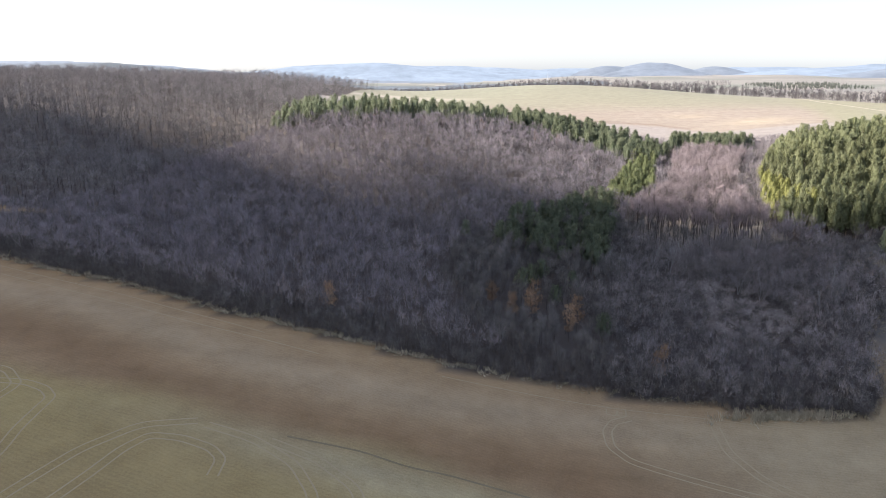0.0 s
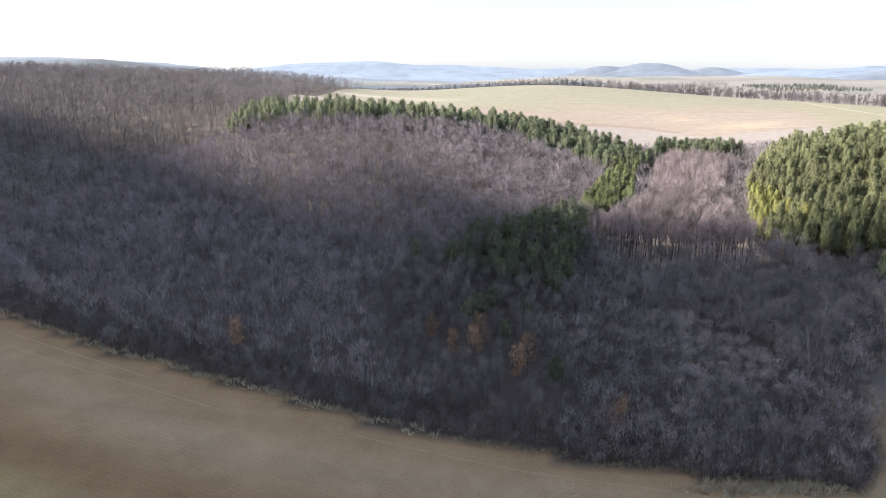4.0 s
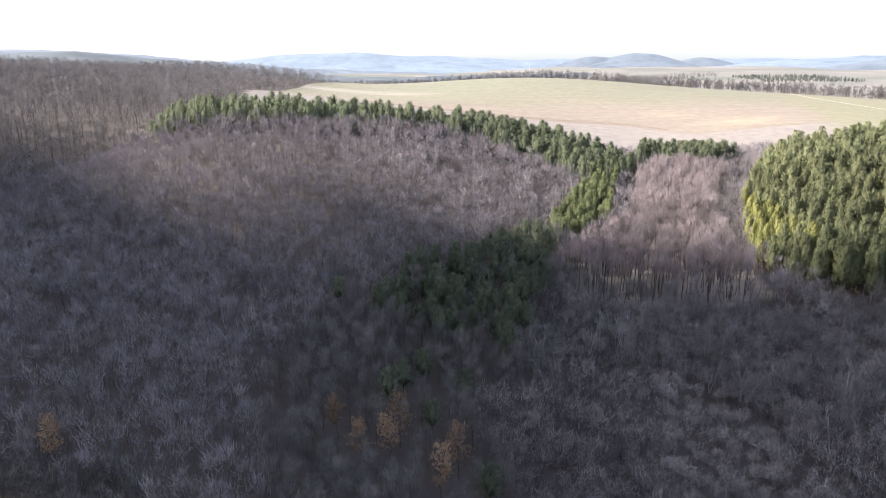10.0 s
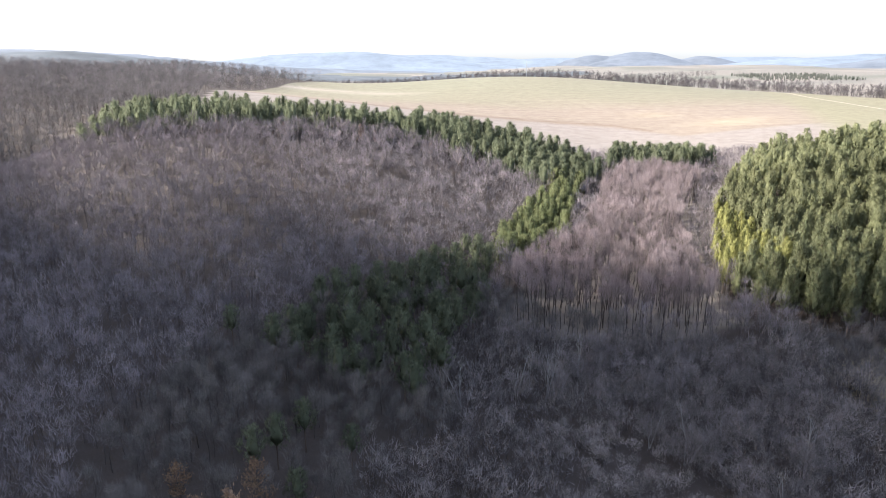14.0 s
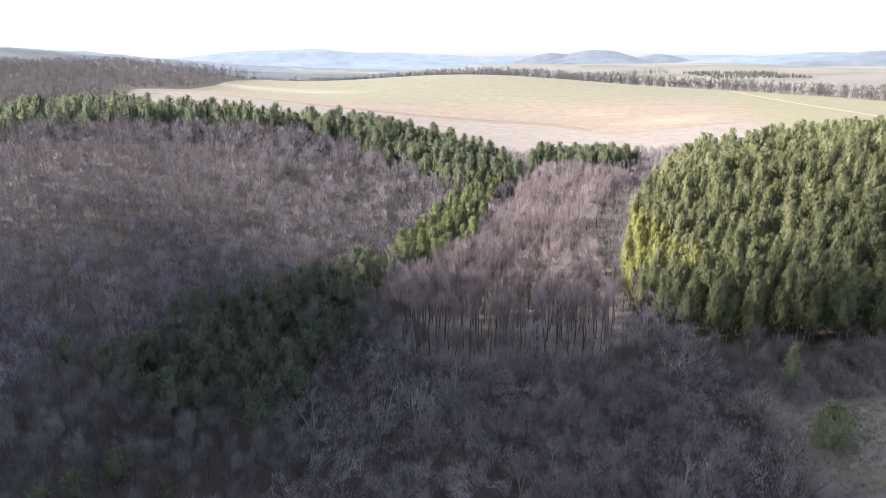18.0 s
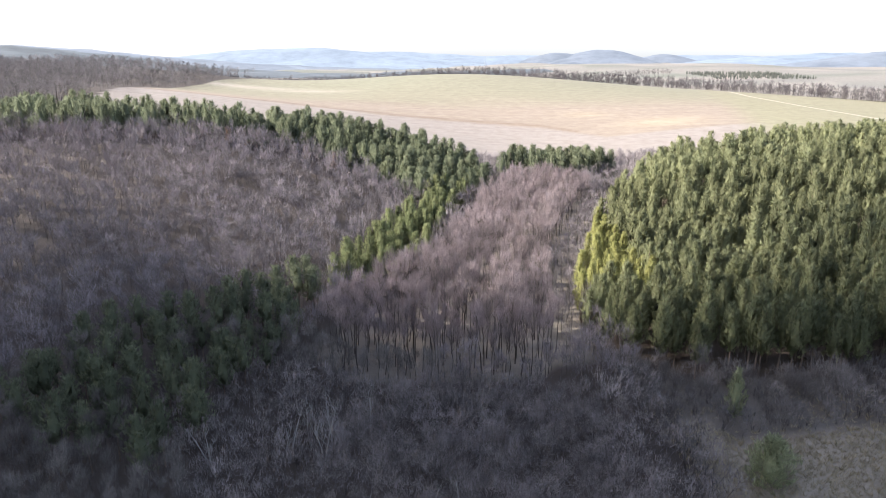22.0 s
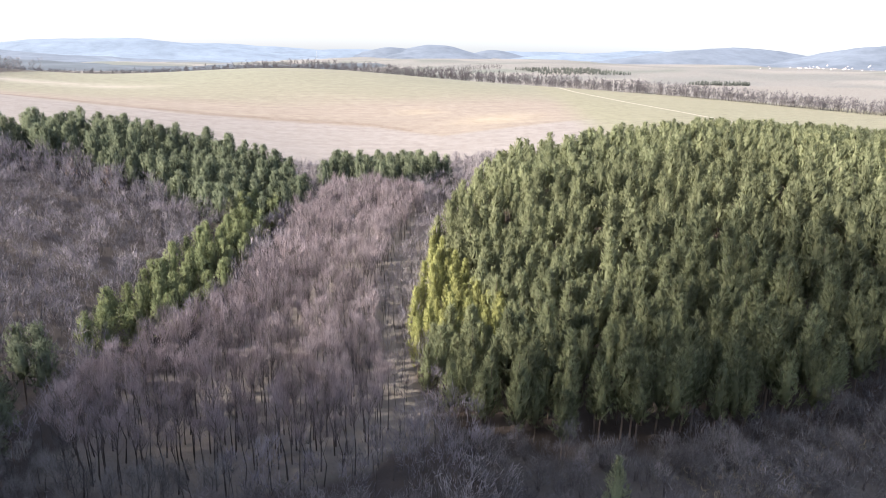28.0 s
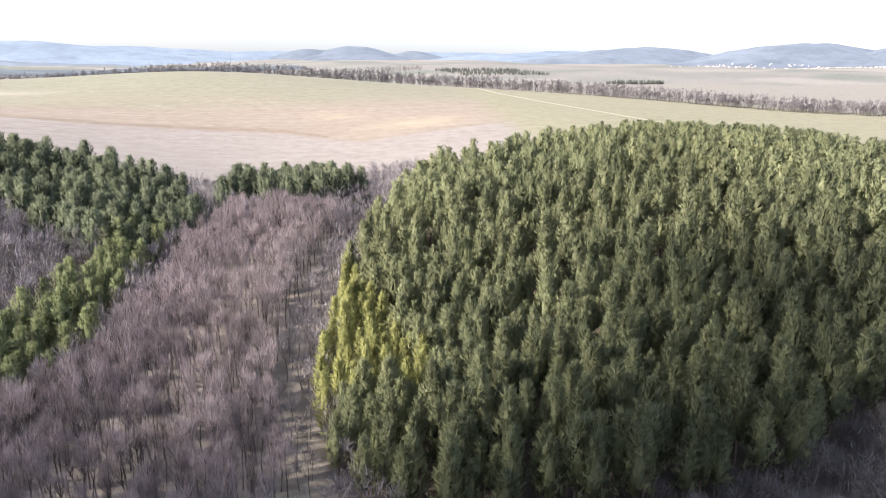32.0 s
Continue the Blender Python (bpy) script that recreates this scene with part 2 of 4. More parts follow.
PLATEAU_KNOLLS = [
    (50, 460, 70, 13.3), (130, 430, 60, 0.1), (240, 400, 70, 6.8), (300, 340, 80, 13),
    (-200, 350, 80, -7.4), (-330, 350, 130, 24), (-420, 650, 160, 31.6), (-300, 600, 200, 16.3),
    (-100, 620, 140, 18.4), (160, 520, 110, -10.3), (60, 700, 200, -3.1), (350, 600, 200, 7.9),
    (50, 1000, 220, 12.9), (160, 1060, 150, 16.9), (450, 900, 300, 17), (-250, 950, 130, 37.5),
    (-130, 850, 120, -8.9), (650, 500, 250, -7.2), (350, 200, 130, 3.4),
]

FAR_HILLS = [  # x, y, half width across, half depth, height, how deep in the haze
    (-1240, 2450, 420, 250, 92, 0), (-500, 4100, 600, 250, 104, 2), (1180, 4080, 240, 220, 102, 1), (950, 4130, 190, 180, 86, 1), (1560, 4120, 170, 160, 82, 1), (900, 4250, 800, 200, 72, 2),
    (-100, 4450, 800, 200, 88, 2), (2500, 3850, 700, 250, 92, 2), (2850, 2500, 420, 300, 132, 1), (3350, 2150, 460, 330, 142, 1), (2350, 3000, 480, 260, 108, 1), (1900, 4250, 700, 200, 78, 2),
    (700, 2700, 420, 200, 22, 0), (1500, 2400, 450, 220, 16, 0), (-350, 2300, 380, 200, 14, 0), (-2000, 3500, 800, 350, 110, 1),
]


def wander(x, y, size, seed=0.0):
    """A smooth wavering value between about -1 and 1."""
    x, y = x / size, y / size
    return (np.sin(1.7 * x + 1.3 * np.sin(0.9 * y + seed) + seed) + np.sin(2.1 * y - 1.1 * np.sin(1.2 * x - seed) + 2 * seed)) / 2


def height(x, y):
    x, y = np.asarray(x, float), np.asarray(y, float)
    z = np.full(x.shape, 15.0)
    for a, b, r, h in VALLEY_KNOLLS + PLATEAU_KNOLLS:
        z = z + h * np.exp(-((x - a) ** 2 + (y - b) ** 2) / (2 * r * r))
    far = np.clip((np.hypot(x, y) - 1350) / 700, 0, 1)
    swell = np.clip((np.hypot(x, y) - 1250) / 1500, 0, 1) * np.clip((x - 250) / 500, 0, 1)
    return z + far * (7 * wander(x, y, 380, 2.0) + 3 * wander(x, y, 150, 4.0) - 3) + 30 * swell


def inside(poly, x, y):
    """Which of the points lie in the polygon."""
    x, y = np.asarray(x, float), np.asarray(y, float)
    hit = np.zeros(x.shape, bool)
    for (ax, ay), (bx, by) in zip(poly, poly[1:] + poly[:1]):
        cross = ((ay > y) != (by > y)) & (x < (bx - ax) * (y - ay) / ((by - ay) or 1e-9) + ax)
        hit ^= cross
    return hit


FIELD_EDGE = [(-700, 300), (-260, 245), (-139, 204), (-86, 183), (-58, 170), (-35, 163), (2, 154), (30, 151), (57, 148), (81, 143), (97, 140)]
THICKET_EDGE = [(97, 140), (105, 147), (112, 165), (125, 185), (140, 197), (143, 220), (140, 236)]
PINE_WOOD = [(135, 258), (143, 252), (150, 243), (165, 240), (180, 237), (196, 236), (220, 239), (262, 247), (330, 262), (420, 300), (420, 430), (300, 440), (229, 436), (183, 378), (165, 351), (153, 330), (146, 312), (139, 294), (136, 280)]
PLANTATION = [(80, 254), (122, 250), (128, 264), (129, 281), (133, 302), (140, 322), (151, 345), (163, 374), (140, 388), (124, 368), (112, 335), (99, 302), (82, 285), (72, 264)]
RIDGE_PINES = [(-102, 398), (-90, 388), (-16, 395), (24, 402), (52, 398), (77, 384), (92, 368), (106, 360), (124, 380), (122, 420), (100, 440), (70, 456), (56, 460), (24, 428), (-18, 424), (-79, 424)]
BELT_PINES = [(130, 398), (160, 392), (178, 398), (172, 420), (140, 424)]
CLUMP = [(118, 380), (106, 345), (100, 320), (90, 300), (72, 290), (72, 304), (84, 325), (95, 348), (105, 378)]
MIXED_CLUMP = [(18, 232), (27, 256), (46, 277), (71, 294), (70, 270), (63, 242), (52, 216), (36, 220)]
WOODS_END = [(-102, 410), (-79, 428), (-18, 428), (24, 432), (56, 462), (80, 456), (110, 430), (140, 428), (180, 424), (200, 410)]
CLEARING = [(140, 226), (139, 214), (146, 199), (158, 196), (170, 206), (178, 217), (175, 221), (164, 220), (152, 219), (146, 227)]
LEFT_HILL = [(-135, 262), (-127, 300), (-122, 347), (-107, 373), (-98, 398), (-86, 440), (-95, 520), (-120, 640), (-125, 800), (-117, 925), (-92, 1010), (-560, 1010), (-520, 300), (-260, 250)]
BARE_WOOD = FIELD_EDGE[2:] + THICKET_EDGE[1:] + [(138, 262), (138, 280), (144, 300), (162, 342), (181, 374), (215, 425), (195, 436), (110, 428), (92, 380), (52, 400), (24, 404), (-16, 398), (-92, 392), (-100, 398), (-107, 373), (-122, 347), (-127, 300), (-135, 262), (-180, 250), (-180, 218)]


# ---- the ground, one sheet out to the horizon ----
def graded(lo, hi, step, far_lo, far_hi):
    """Even steps from lo to hi, growing ones beyond."""
    line = list(np.arange(lo, hi + 0.1, step))
    d = step
    while line[-1] < far_hi:
        d *= 1.075
        line.append(line[-1] + d)
    d = step
    while line[0] > far_lo:
        d *= 1.075
        line.insert(0, line[0] - d)
    return np.array(line)


def mesh_of(name, v, f, material, smooth=False, tone=None, normals=None):
    """A mesh from an array of vertices and one of triangles or quads."""
    v, f = np.asarray(v, np.float32), np.asarray(f, np.int32)
    me = bpy.data.meshes.new(name)
    me.vertices.add(len(v))
    me.vertices.foreach_set("co", v.ravel())
    k = f.shape[1]
    me.loops.add(f.size)
    me.loops.foreach_set("vertex_index", f.ravel())
    me.polygons.add(len(f))
    me.polygons.foreach_set("loop_start", np.arange(0, f.size, k, dtype=np.int32))
    if smooth:
        me.polygons.foreach_set("use_smooth", np.ones(len(f), bool))
    me.materials.append(material)
    if tone is not None:
        me.attributes.new("tone", "FLOAT", "POINT").data.foreach_set("value", np.asarray(tone, np.float32))
    me.update(calc_edges=True)
    if normals is not None:
        me.normals_split_custom_set_from_vertices(np.asarray(normals, np.float32))
    return me


def drilled(x, y):
    """Where drill rows show: on the open fields alone."""
    edge = np.interp(x, [p[0] for p in FIELD_EDGE], [p[1] for p in FIELD_EDGE])
    return ((x < 110) & (y < edge - 2)) * 1.0


def soil_colour(x, y):
    """Base colours of the ground: stubble, young corn, leaf litter, straw."""
    c = np.empty((*x.shape, 3))
    c[:] = (0.30, 0.255, 0.19)
    w1, w2, w3 = wander(x, y, 38, 0.4), wander(x, y, 95, 1.7), wander(x, y, 16, 2.2)

    def lay(where, colour):
        where = np.clip(where, 0, 1)[..., None]
        c[:] = c * (1 - where) + np.array(colour) * where

    edge = np.interp(x, [p[0] for p in FIELD_EDGE], [p[1] for p in FIELD_EDGE])
    inward = edge - y
    near = (y < 300) & (x < 240)
    lay(near * 1.0, (0.345, 0.237, 0.13))
    lay(near * np.exp(-((inward - 40 + 5 * w1) / 13) ** 2) * 0.85 * (x < 60), (0.225, 0.138, 0.07))
    lay(near * np.exp(-((inward - 18 + 4 * w1) / 8) ** 2) * 0.5, (0.385, 0.3, 0.195))
    green = np.clip((128 - 0.26 * (x + 50) - y + 3 * w3) / 7, 0, 1) * np.clip((46 + 6 * w1 - x) / 24, 0, 1)
    lay(near * green * (0.75 + 0.25 * w1), (0.342, 0.26, 0.112))
    lay(near * np.exp(-((128 - 0.26 * (x + 50) - y - 9) / 6) ** 2) * np.exp(-((x + 10) / 45) ** 2) * 0.7, (0.40, 0.332, 0.21))
    lay(near * (x > 30) * np.clip(np.clip((145 - y) / 8, 0, 1) * (x - 30) / 60, 0, 0.8), (0.355, 0.278, 0.165))
    scrubby = (x > 100) * np.clip((y - 138 - 3 * w3) / 8, 0, 1) * (y < 270)
    lay(scrubby * np.clip((x - 108) / 14, 0, 1), (0.15, 0.128, 0.11))
    lay(inside(CLEARING, x, y) * (0.8 + 0.2 * w3), (0.33, 0.28, 0.225))
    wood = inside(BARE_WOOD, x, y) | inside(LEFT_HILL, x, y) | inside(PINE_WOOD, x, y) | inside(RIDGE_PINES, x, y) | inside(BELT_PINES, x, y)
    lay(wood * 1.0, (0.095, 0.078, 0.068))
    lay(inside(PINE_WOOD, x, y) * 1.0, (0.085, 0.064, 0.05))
    floor_of_leaves = inside(PLANTATION, x, y) | ((x > 122) & (x < 160) & (y > 255) & (y < 350) & (np.abs(x - np.interp(y, (255, 281, 305, 323, 345), (131, 132, 136, 142, 153))) < 6))
    lay(floor_of_leaves * (0.8 + 0.2 * w3), (0.27, 0.23, 0.19))
    # the wide field behind the ridge
    out = (y > 395) & ~wood
    lay(out * 1.0, (0.25, 0.203, 0.155))
    level = y - 0.05 * x + 4 * w2
    strip = np.interp(x, (-100, 0, 110, 192, 230, 292, 340, 420), (672, 664, 652, 629, 588, 603, 618, 640)) + 2 * w1
    lay(out * np.clip((y - strip) / 4, 0, 1), (0.26, 0.21, 0.166))
    lay(out * np.clip((strip - y) / 4, 0, 1), (0.258, 0.222, 0.196))
    lay(out * np.exp(-((y - strip - 5) / 5) ** 2) * 0.75 * (x < 215), (0.185, 0.135, 0.1))
    lay(out * np.exp(-((x - 55) / 50) ** 2 - ((y - 745 + 0.35 * (x - 55)) / 5) ** 2) * 0.6, (0.18, 0.13, 0.1))
    lay(out * np.exp(-((x - 286) / 34) ** 2 - ((y - 634 - 0.2 * (x - 286)) / 17) ** 2) * 0.9, (0.335, 0.272, 0.195))
    lay(out * np.exp(-((x - 238) / 20) ** 2 - ((y - 678) / 13) ** 2) * 0.75, (0.32, 0.258, 0.185))
    lay(out * np.clip((level - 690 - 14 * w1) / 90, 0, 1), (0.228, 0.205, 0.146))
    lay(out * np.clip((level - 790) / 120, 0, 1) * (0.7 + 0.3 * w2), (0.212, 0.203, 0.143))
    lay(out * (x > 330) * np.clip((x - 330 + 0.3 * (600 - y)) / 25, 0, 1), (0.235, 0.214, 0.143))
    pale_strip = np.exp(-((level - 860 + 0.2 * x) / 14) ** 2) * np.clip((50 - x) / 60, 0, 1)
    lay(out * pale_strip, (0.335, 0.295, 0.24))
    # lands beyond the crest: a patchwork of fields and woods
    beyond = (y > 1120 - np.clip(x - 300, 0, 700) * 0.75)
    cell = np.floor((x + 160 * wander(x, y, 300, 3)) / 230) * 7.3 + np.floor((y + 120 * wander(x, y, 260, 5)) / 170) * 3.1
    pick = np.abs(np.sin(cell * 12.9898) * 43758.5) % 1
    lay(beyond * 1.0, (0.225, 0.2, 0.172))
    deep = beyond & (y + 0.4 * x > 1750)
    for lo, hi, colour in ((0, 0.35, (0.21, 0.192, 0.17)), (0.35, 0.55, (0.155, 0.158, 0.13)), (0.55, 0.75, (0.185, 0.175, 0.155)), (0.75, 1.01, (0.25, 0.224, 0.195))):
        lay((deep & (pick >= lo) & (pick < hi)) * 1.0, colour)
    return c


gx, gy = graded(-170, 270, 4.0, -4700, 4700), graded(50, 610, 4.0, -1500, 4700)
X, Y = np.meshgrid(gx, gy)
Z = height(X, Y)
ids = np.arange(X.size).reshape(X.shape)
quads = np.stack([ids[:-1, :-1], ids[:-1, 1:], ids[1:, 1:], ids[1:, :-1]], -1).reshape(-1, 4)
ground_mesh = mesh_of("ground", np.stack([X, Y, Z], -1).reshape(-1, 3), quads, M_GROUND, smooth=True)
soil = ground_mesh.attributes.new("soil", "FLOAT_COLOR", "POINT")
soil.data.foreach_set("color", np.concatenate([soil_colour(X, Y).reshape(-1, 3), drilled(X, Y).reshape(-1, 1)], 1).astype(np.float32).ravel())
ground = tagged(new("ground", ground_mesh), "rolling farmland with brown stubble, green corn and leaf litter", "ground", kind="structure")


def level_at(x, y):
    """The height of the ground sheet, between its grid points."""
    x, y = np.asarray(x, float), np.asarray(y, float)
    i, j = np.clip(np.searchsorted(gx, x) - 1, 0, len(gx) - 2), np.clip(np.searchsorted(gy, y) - 1, 0, len(gy) - 2)
    u, v = (x - gx[i]) / (gx[i + 1] - gx[i]), (y - gy[j]) / (gy[j + 1] - gy[j])
    return Z[j, i] * (1 - u) * (1 - v) + Z[j, i + 1] * u * (1 - v) + Z[j + 1, i] * (1 - u) * v + Z[j + 1, i + 1] * u * v


def ribbon(name, points, width, material, parent, lift=0.03, label=""):
    """A flat strip that follows the ground along a curve of plan points."""
    pts = np.array(points, float)
    fine = np.linspace(0, len(pts) - 1, 14 * len(pts))
    px, py = np.interp(fine, range(len(pts)), pts[:, 0]), np.interp(fine, range(len(pts)), pts[:, 1])
    k = np.ones(9) / 9
    px, py = (np.concatenate([a[:4], np.convolve(a, k, "valid"), a[-4:]]) for a in (px, py))
    tx, ty = np.gradient(px), np.gradient(py)
    size = np.hypot(tx, ty) + 1e-9
    sx, sy = -ty / size * width / 2, tx / size * width / 2
    rows = []
    for o in (-1, 1):
        qx, qy = px + o * sx, py + o * sy
        rows.append(np.stack([qx, qy, level_at(qx, qy) + lift], -1))
    n = len(px)
    i = np.arange(n - 1)
    f = np.stack([i, i + 1, i + 1 + n, i + n], -1)
    ob = new(name, mesh_of(name, np.concatenate(rows), f, material, smooth=True))
    ob.parent = parent
    if label:
        tagged(ob, label)
    return ob


def along(points, offset):
    """The same curve set off to one side."""
    p = np.array(points, float)
    d = np.gradient(p, axis=0)
    d /= np.hypot(d[:, 0], d[:, 1])[:, None] + 1e-9
    return [(a - offset * dy, b + offset * dx) for (a, b), (dx, dy) in zip(p, d)]


# ---- wheel marks in the stubble, and the dirt road over the far field ----
LOOPS = [
    [(-78, 100), (-78, 106), (-79, 113), (-79, 120), (-79, 124), (-82, 127), (-87, 129), (-95, 129), (-106, 127)],
    [(-66, 84), (-62, 96), (-60, 102), (-58, 109), (-55, 114), (-49, 114), (-43, 112), (-40, 109), (-40, 104)],
    [(43, 140), (39, 138), (36.5, 134), (36, 128), (39, 123), (47, 119), (57, 114), (70, 108)],
    [(62, 138), (61, 128), (64, 118), (72, 108)],
    [(-46, 119), (-36, 116), (-27, 110), (-22, 102), (-21, 94)],
    [(-33, 116), (-23, 112), (-15, 105), (-12, 96)],
    [(-74, 84), (-69, 98), (-65, 108), (-58, 117), (-48, 120)],
    [(-98, 108), (-90, 118), (-88, 128), (-94, 134), (-108, 136)],
]
for loop in LOOPS:
    for side in (-0.95, 0.95):
        ribbon("wheel_mark", along(loop, side), 0.34, M_TRACK, ground)
for run in ([(-150, 203), (-135, 197), (-111, 187), (-93, 180), (-71, 170), (-45, 160)], [(-130, 190), (-89, 173), (-63, 162), (-30, 152)], [(0, 149), (30, 145), (60, 142), (90, 134)]):
    ribbon("harvest_line", run, 0.28, M_TRACK, ground)
ribbon("furrow", [(-30, 118), (-22, 117), (-15, 116), (-6, 113), (2, 112), (13, 109), (30, 104)], 0.5, M_RUT, ground)
road = tagged(new("dirt_road"), "pale dirt road across the wide field", "road", kind="structure")
ribbon("roadway", [(474, 590), (466, 640), (452, 740), (456, 850), (486, 960)], 4.0, M_ROAD, road, lift=0.12)

for scrawl in ([(38.5, 143.5), (38, 141.2), (40, 140.6), (41, 143)], [(41, 143), (40.6, 140.8), (42.6, 140.9), (43, 143.6)]):
    ribbon("wheel_mark", scrawl, 0.3, M_TRACK, ground)


# ---- trees: shapes ----
def tube(p, r, sides):
    """A tapered tube along points with radii."""
    p, r = np.array(p, float), np.array(r, float)
    a = np.linspace(0, 2 * math.pi, sides, endpoint=False)
    ring = np.stack([np.cos(a), np.sin(a), np.zeros(sides)], -1)
    v = (p[:, None, :] + ring[None] * r[:, None, None]).reshape(-1, 3)
    f = []
    for i in range(len(p) - 1):
        for j in range(sides):
            a0, a1 = i * sides + j, i * sides + (j + 1) % sides
            f += [(a0, a1, a1 + sides), (a0, a1 + sides, a0 + sides)]
    return v, np.array(f)


def merge(pieces):
    v, f, n = [], [], 0
    for a, b in pieces:
        v.append(a), f.append(b + n)
        n += len(a)
    return np.concatenate(v), np.concatenate(f)


def blades(start, end, width, rng):
    """Slender tapered twigs or needles, one triangle each."""
    d = end - start
    side = np.cross(d, rng.normal(size=d.shape))
    side /= np.linalg.norm(side, axis=1)[:, None] + 1e-9
    w = np.broadcast_to(np.asarray(width, float), (len(d),))[:, None]
    v = np.stack([start - side * w / 2, start + side * w / 2, end], 1).reshape(-1, 3)
    return v, np.arange(len(v)).reshape(-1, 3)


def bare_tree(seed, tall, spread, clear, limbs, twigs, girth=0.12, twig=1.6, thick=0.05, rise=1.0, stems=1, sides=4):
    """A leafless tree: trunk, tapered limbs that leave it above its clear bole, and a crown of fine twigs."""
    rng = np.random.default_rng(seed)
    trunk, crown = [], []
    starts, ends = [], []
    for s in range(stems):
        lean = rng.normal(size=2) * (0.05 if stems == 1 else 0.22) * tall
        foot = rng.normal(size=2) * (0 if stems == 1 else 0.25)
        u = np.array([0, 0.35, 0.7, 1.0])
        path = np.stack([foot[0] + lean[0] * u ** 1.4, foot[1] + lean[1] * u ** 1.4, u * tall * (0.92 if s == 0 else rng.uniform(0.6, 0.95))], -1)
        path[0, 2] = -0.6
        path[1:3, :2] += rng.normal(size=(2, 2)) * 0.02 * tall
        trunk.append(tube(path, girth * np.array([1, 0.75, 0.42, 0.08]), sides))
        for _ in range(limbs // stems):
            h = clear + (0.95 - clear) * rng.random() ** 0.8
            base = np.array([np.interp(h, u, path[:, k]) for k in range(3)])
            a = rng.uniform(0, 2 * math.pi)
            out = spread * (1 - 0.62 * (h - clear) / (1 - clear)) * rng.uniform(0.5, 1.0)
            tip = base + np.array([math.cos(a) * out, math.sin(a) * out, rise * out * rng.uniform(0.5, 1.3) + 0.04 * tall])
            starts.append(base), ends.append(tip)
    starts, ends = np.array(starts), np.array(ends)
    if sides > 3:
        trunk += [tube([a, a * 0.4 + b * 0.6 + rng.normal(size=3) * 0.1, b], girth * np.array([0.38, 0.2, 0.04]), 3) for a, b in zip(starts, ends)]
    else:
        trunk.append(blades(starts, ends, girth * 0.8, rng))
    k = rng.integers(0, len(starts), twigs)
    u = rng.random(twigs)[:, None] ** 0.45
    root = starts[k] * (1 - u) + ends[k] * u + rng.normal(size=(twigs, 3)) * (0.16 * spread)
    way = (ends[k] - starts[k])
    way /= np.linalg.norm(way, axis=1)[:, None]
    way = way * 0.4 + rng.normal(size=(twigs, 3)) * 0.4 + np.array([0, 0, 0.6 * rise])
    way /= np.linalg.norm(way, axis=1)[:, None]
    crown.append(blades(root, root + way * twig * rng.uniform(0.5, 1.25, (twigs, 1)), thick * rng.uniform(0.6, 1.3, twigs), rng))
    return {"trunk": merge(trunk), "crown": merge(crown)}


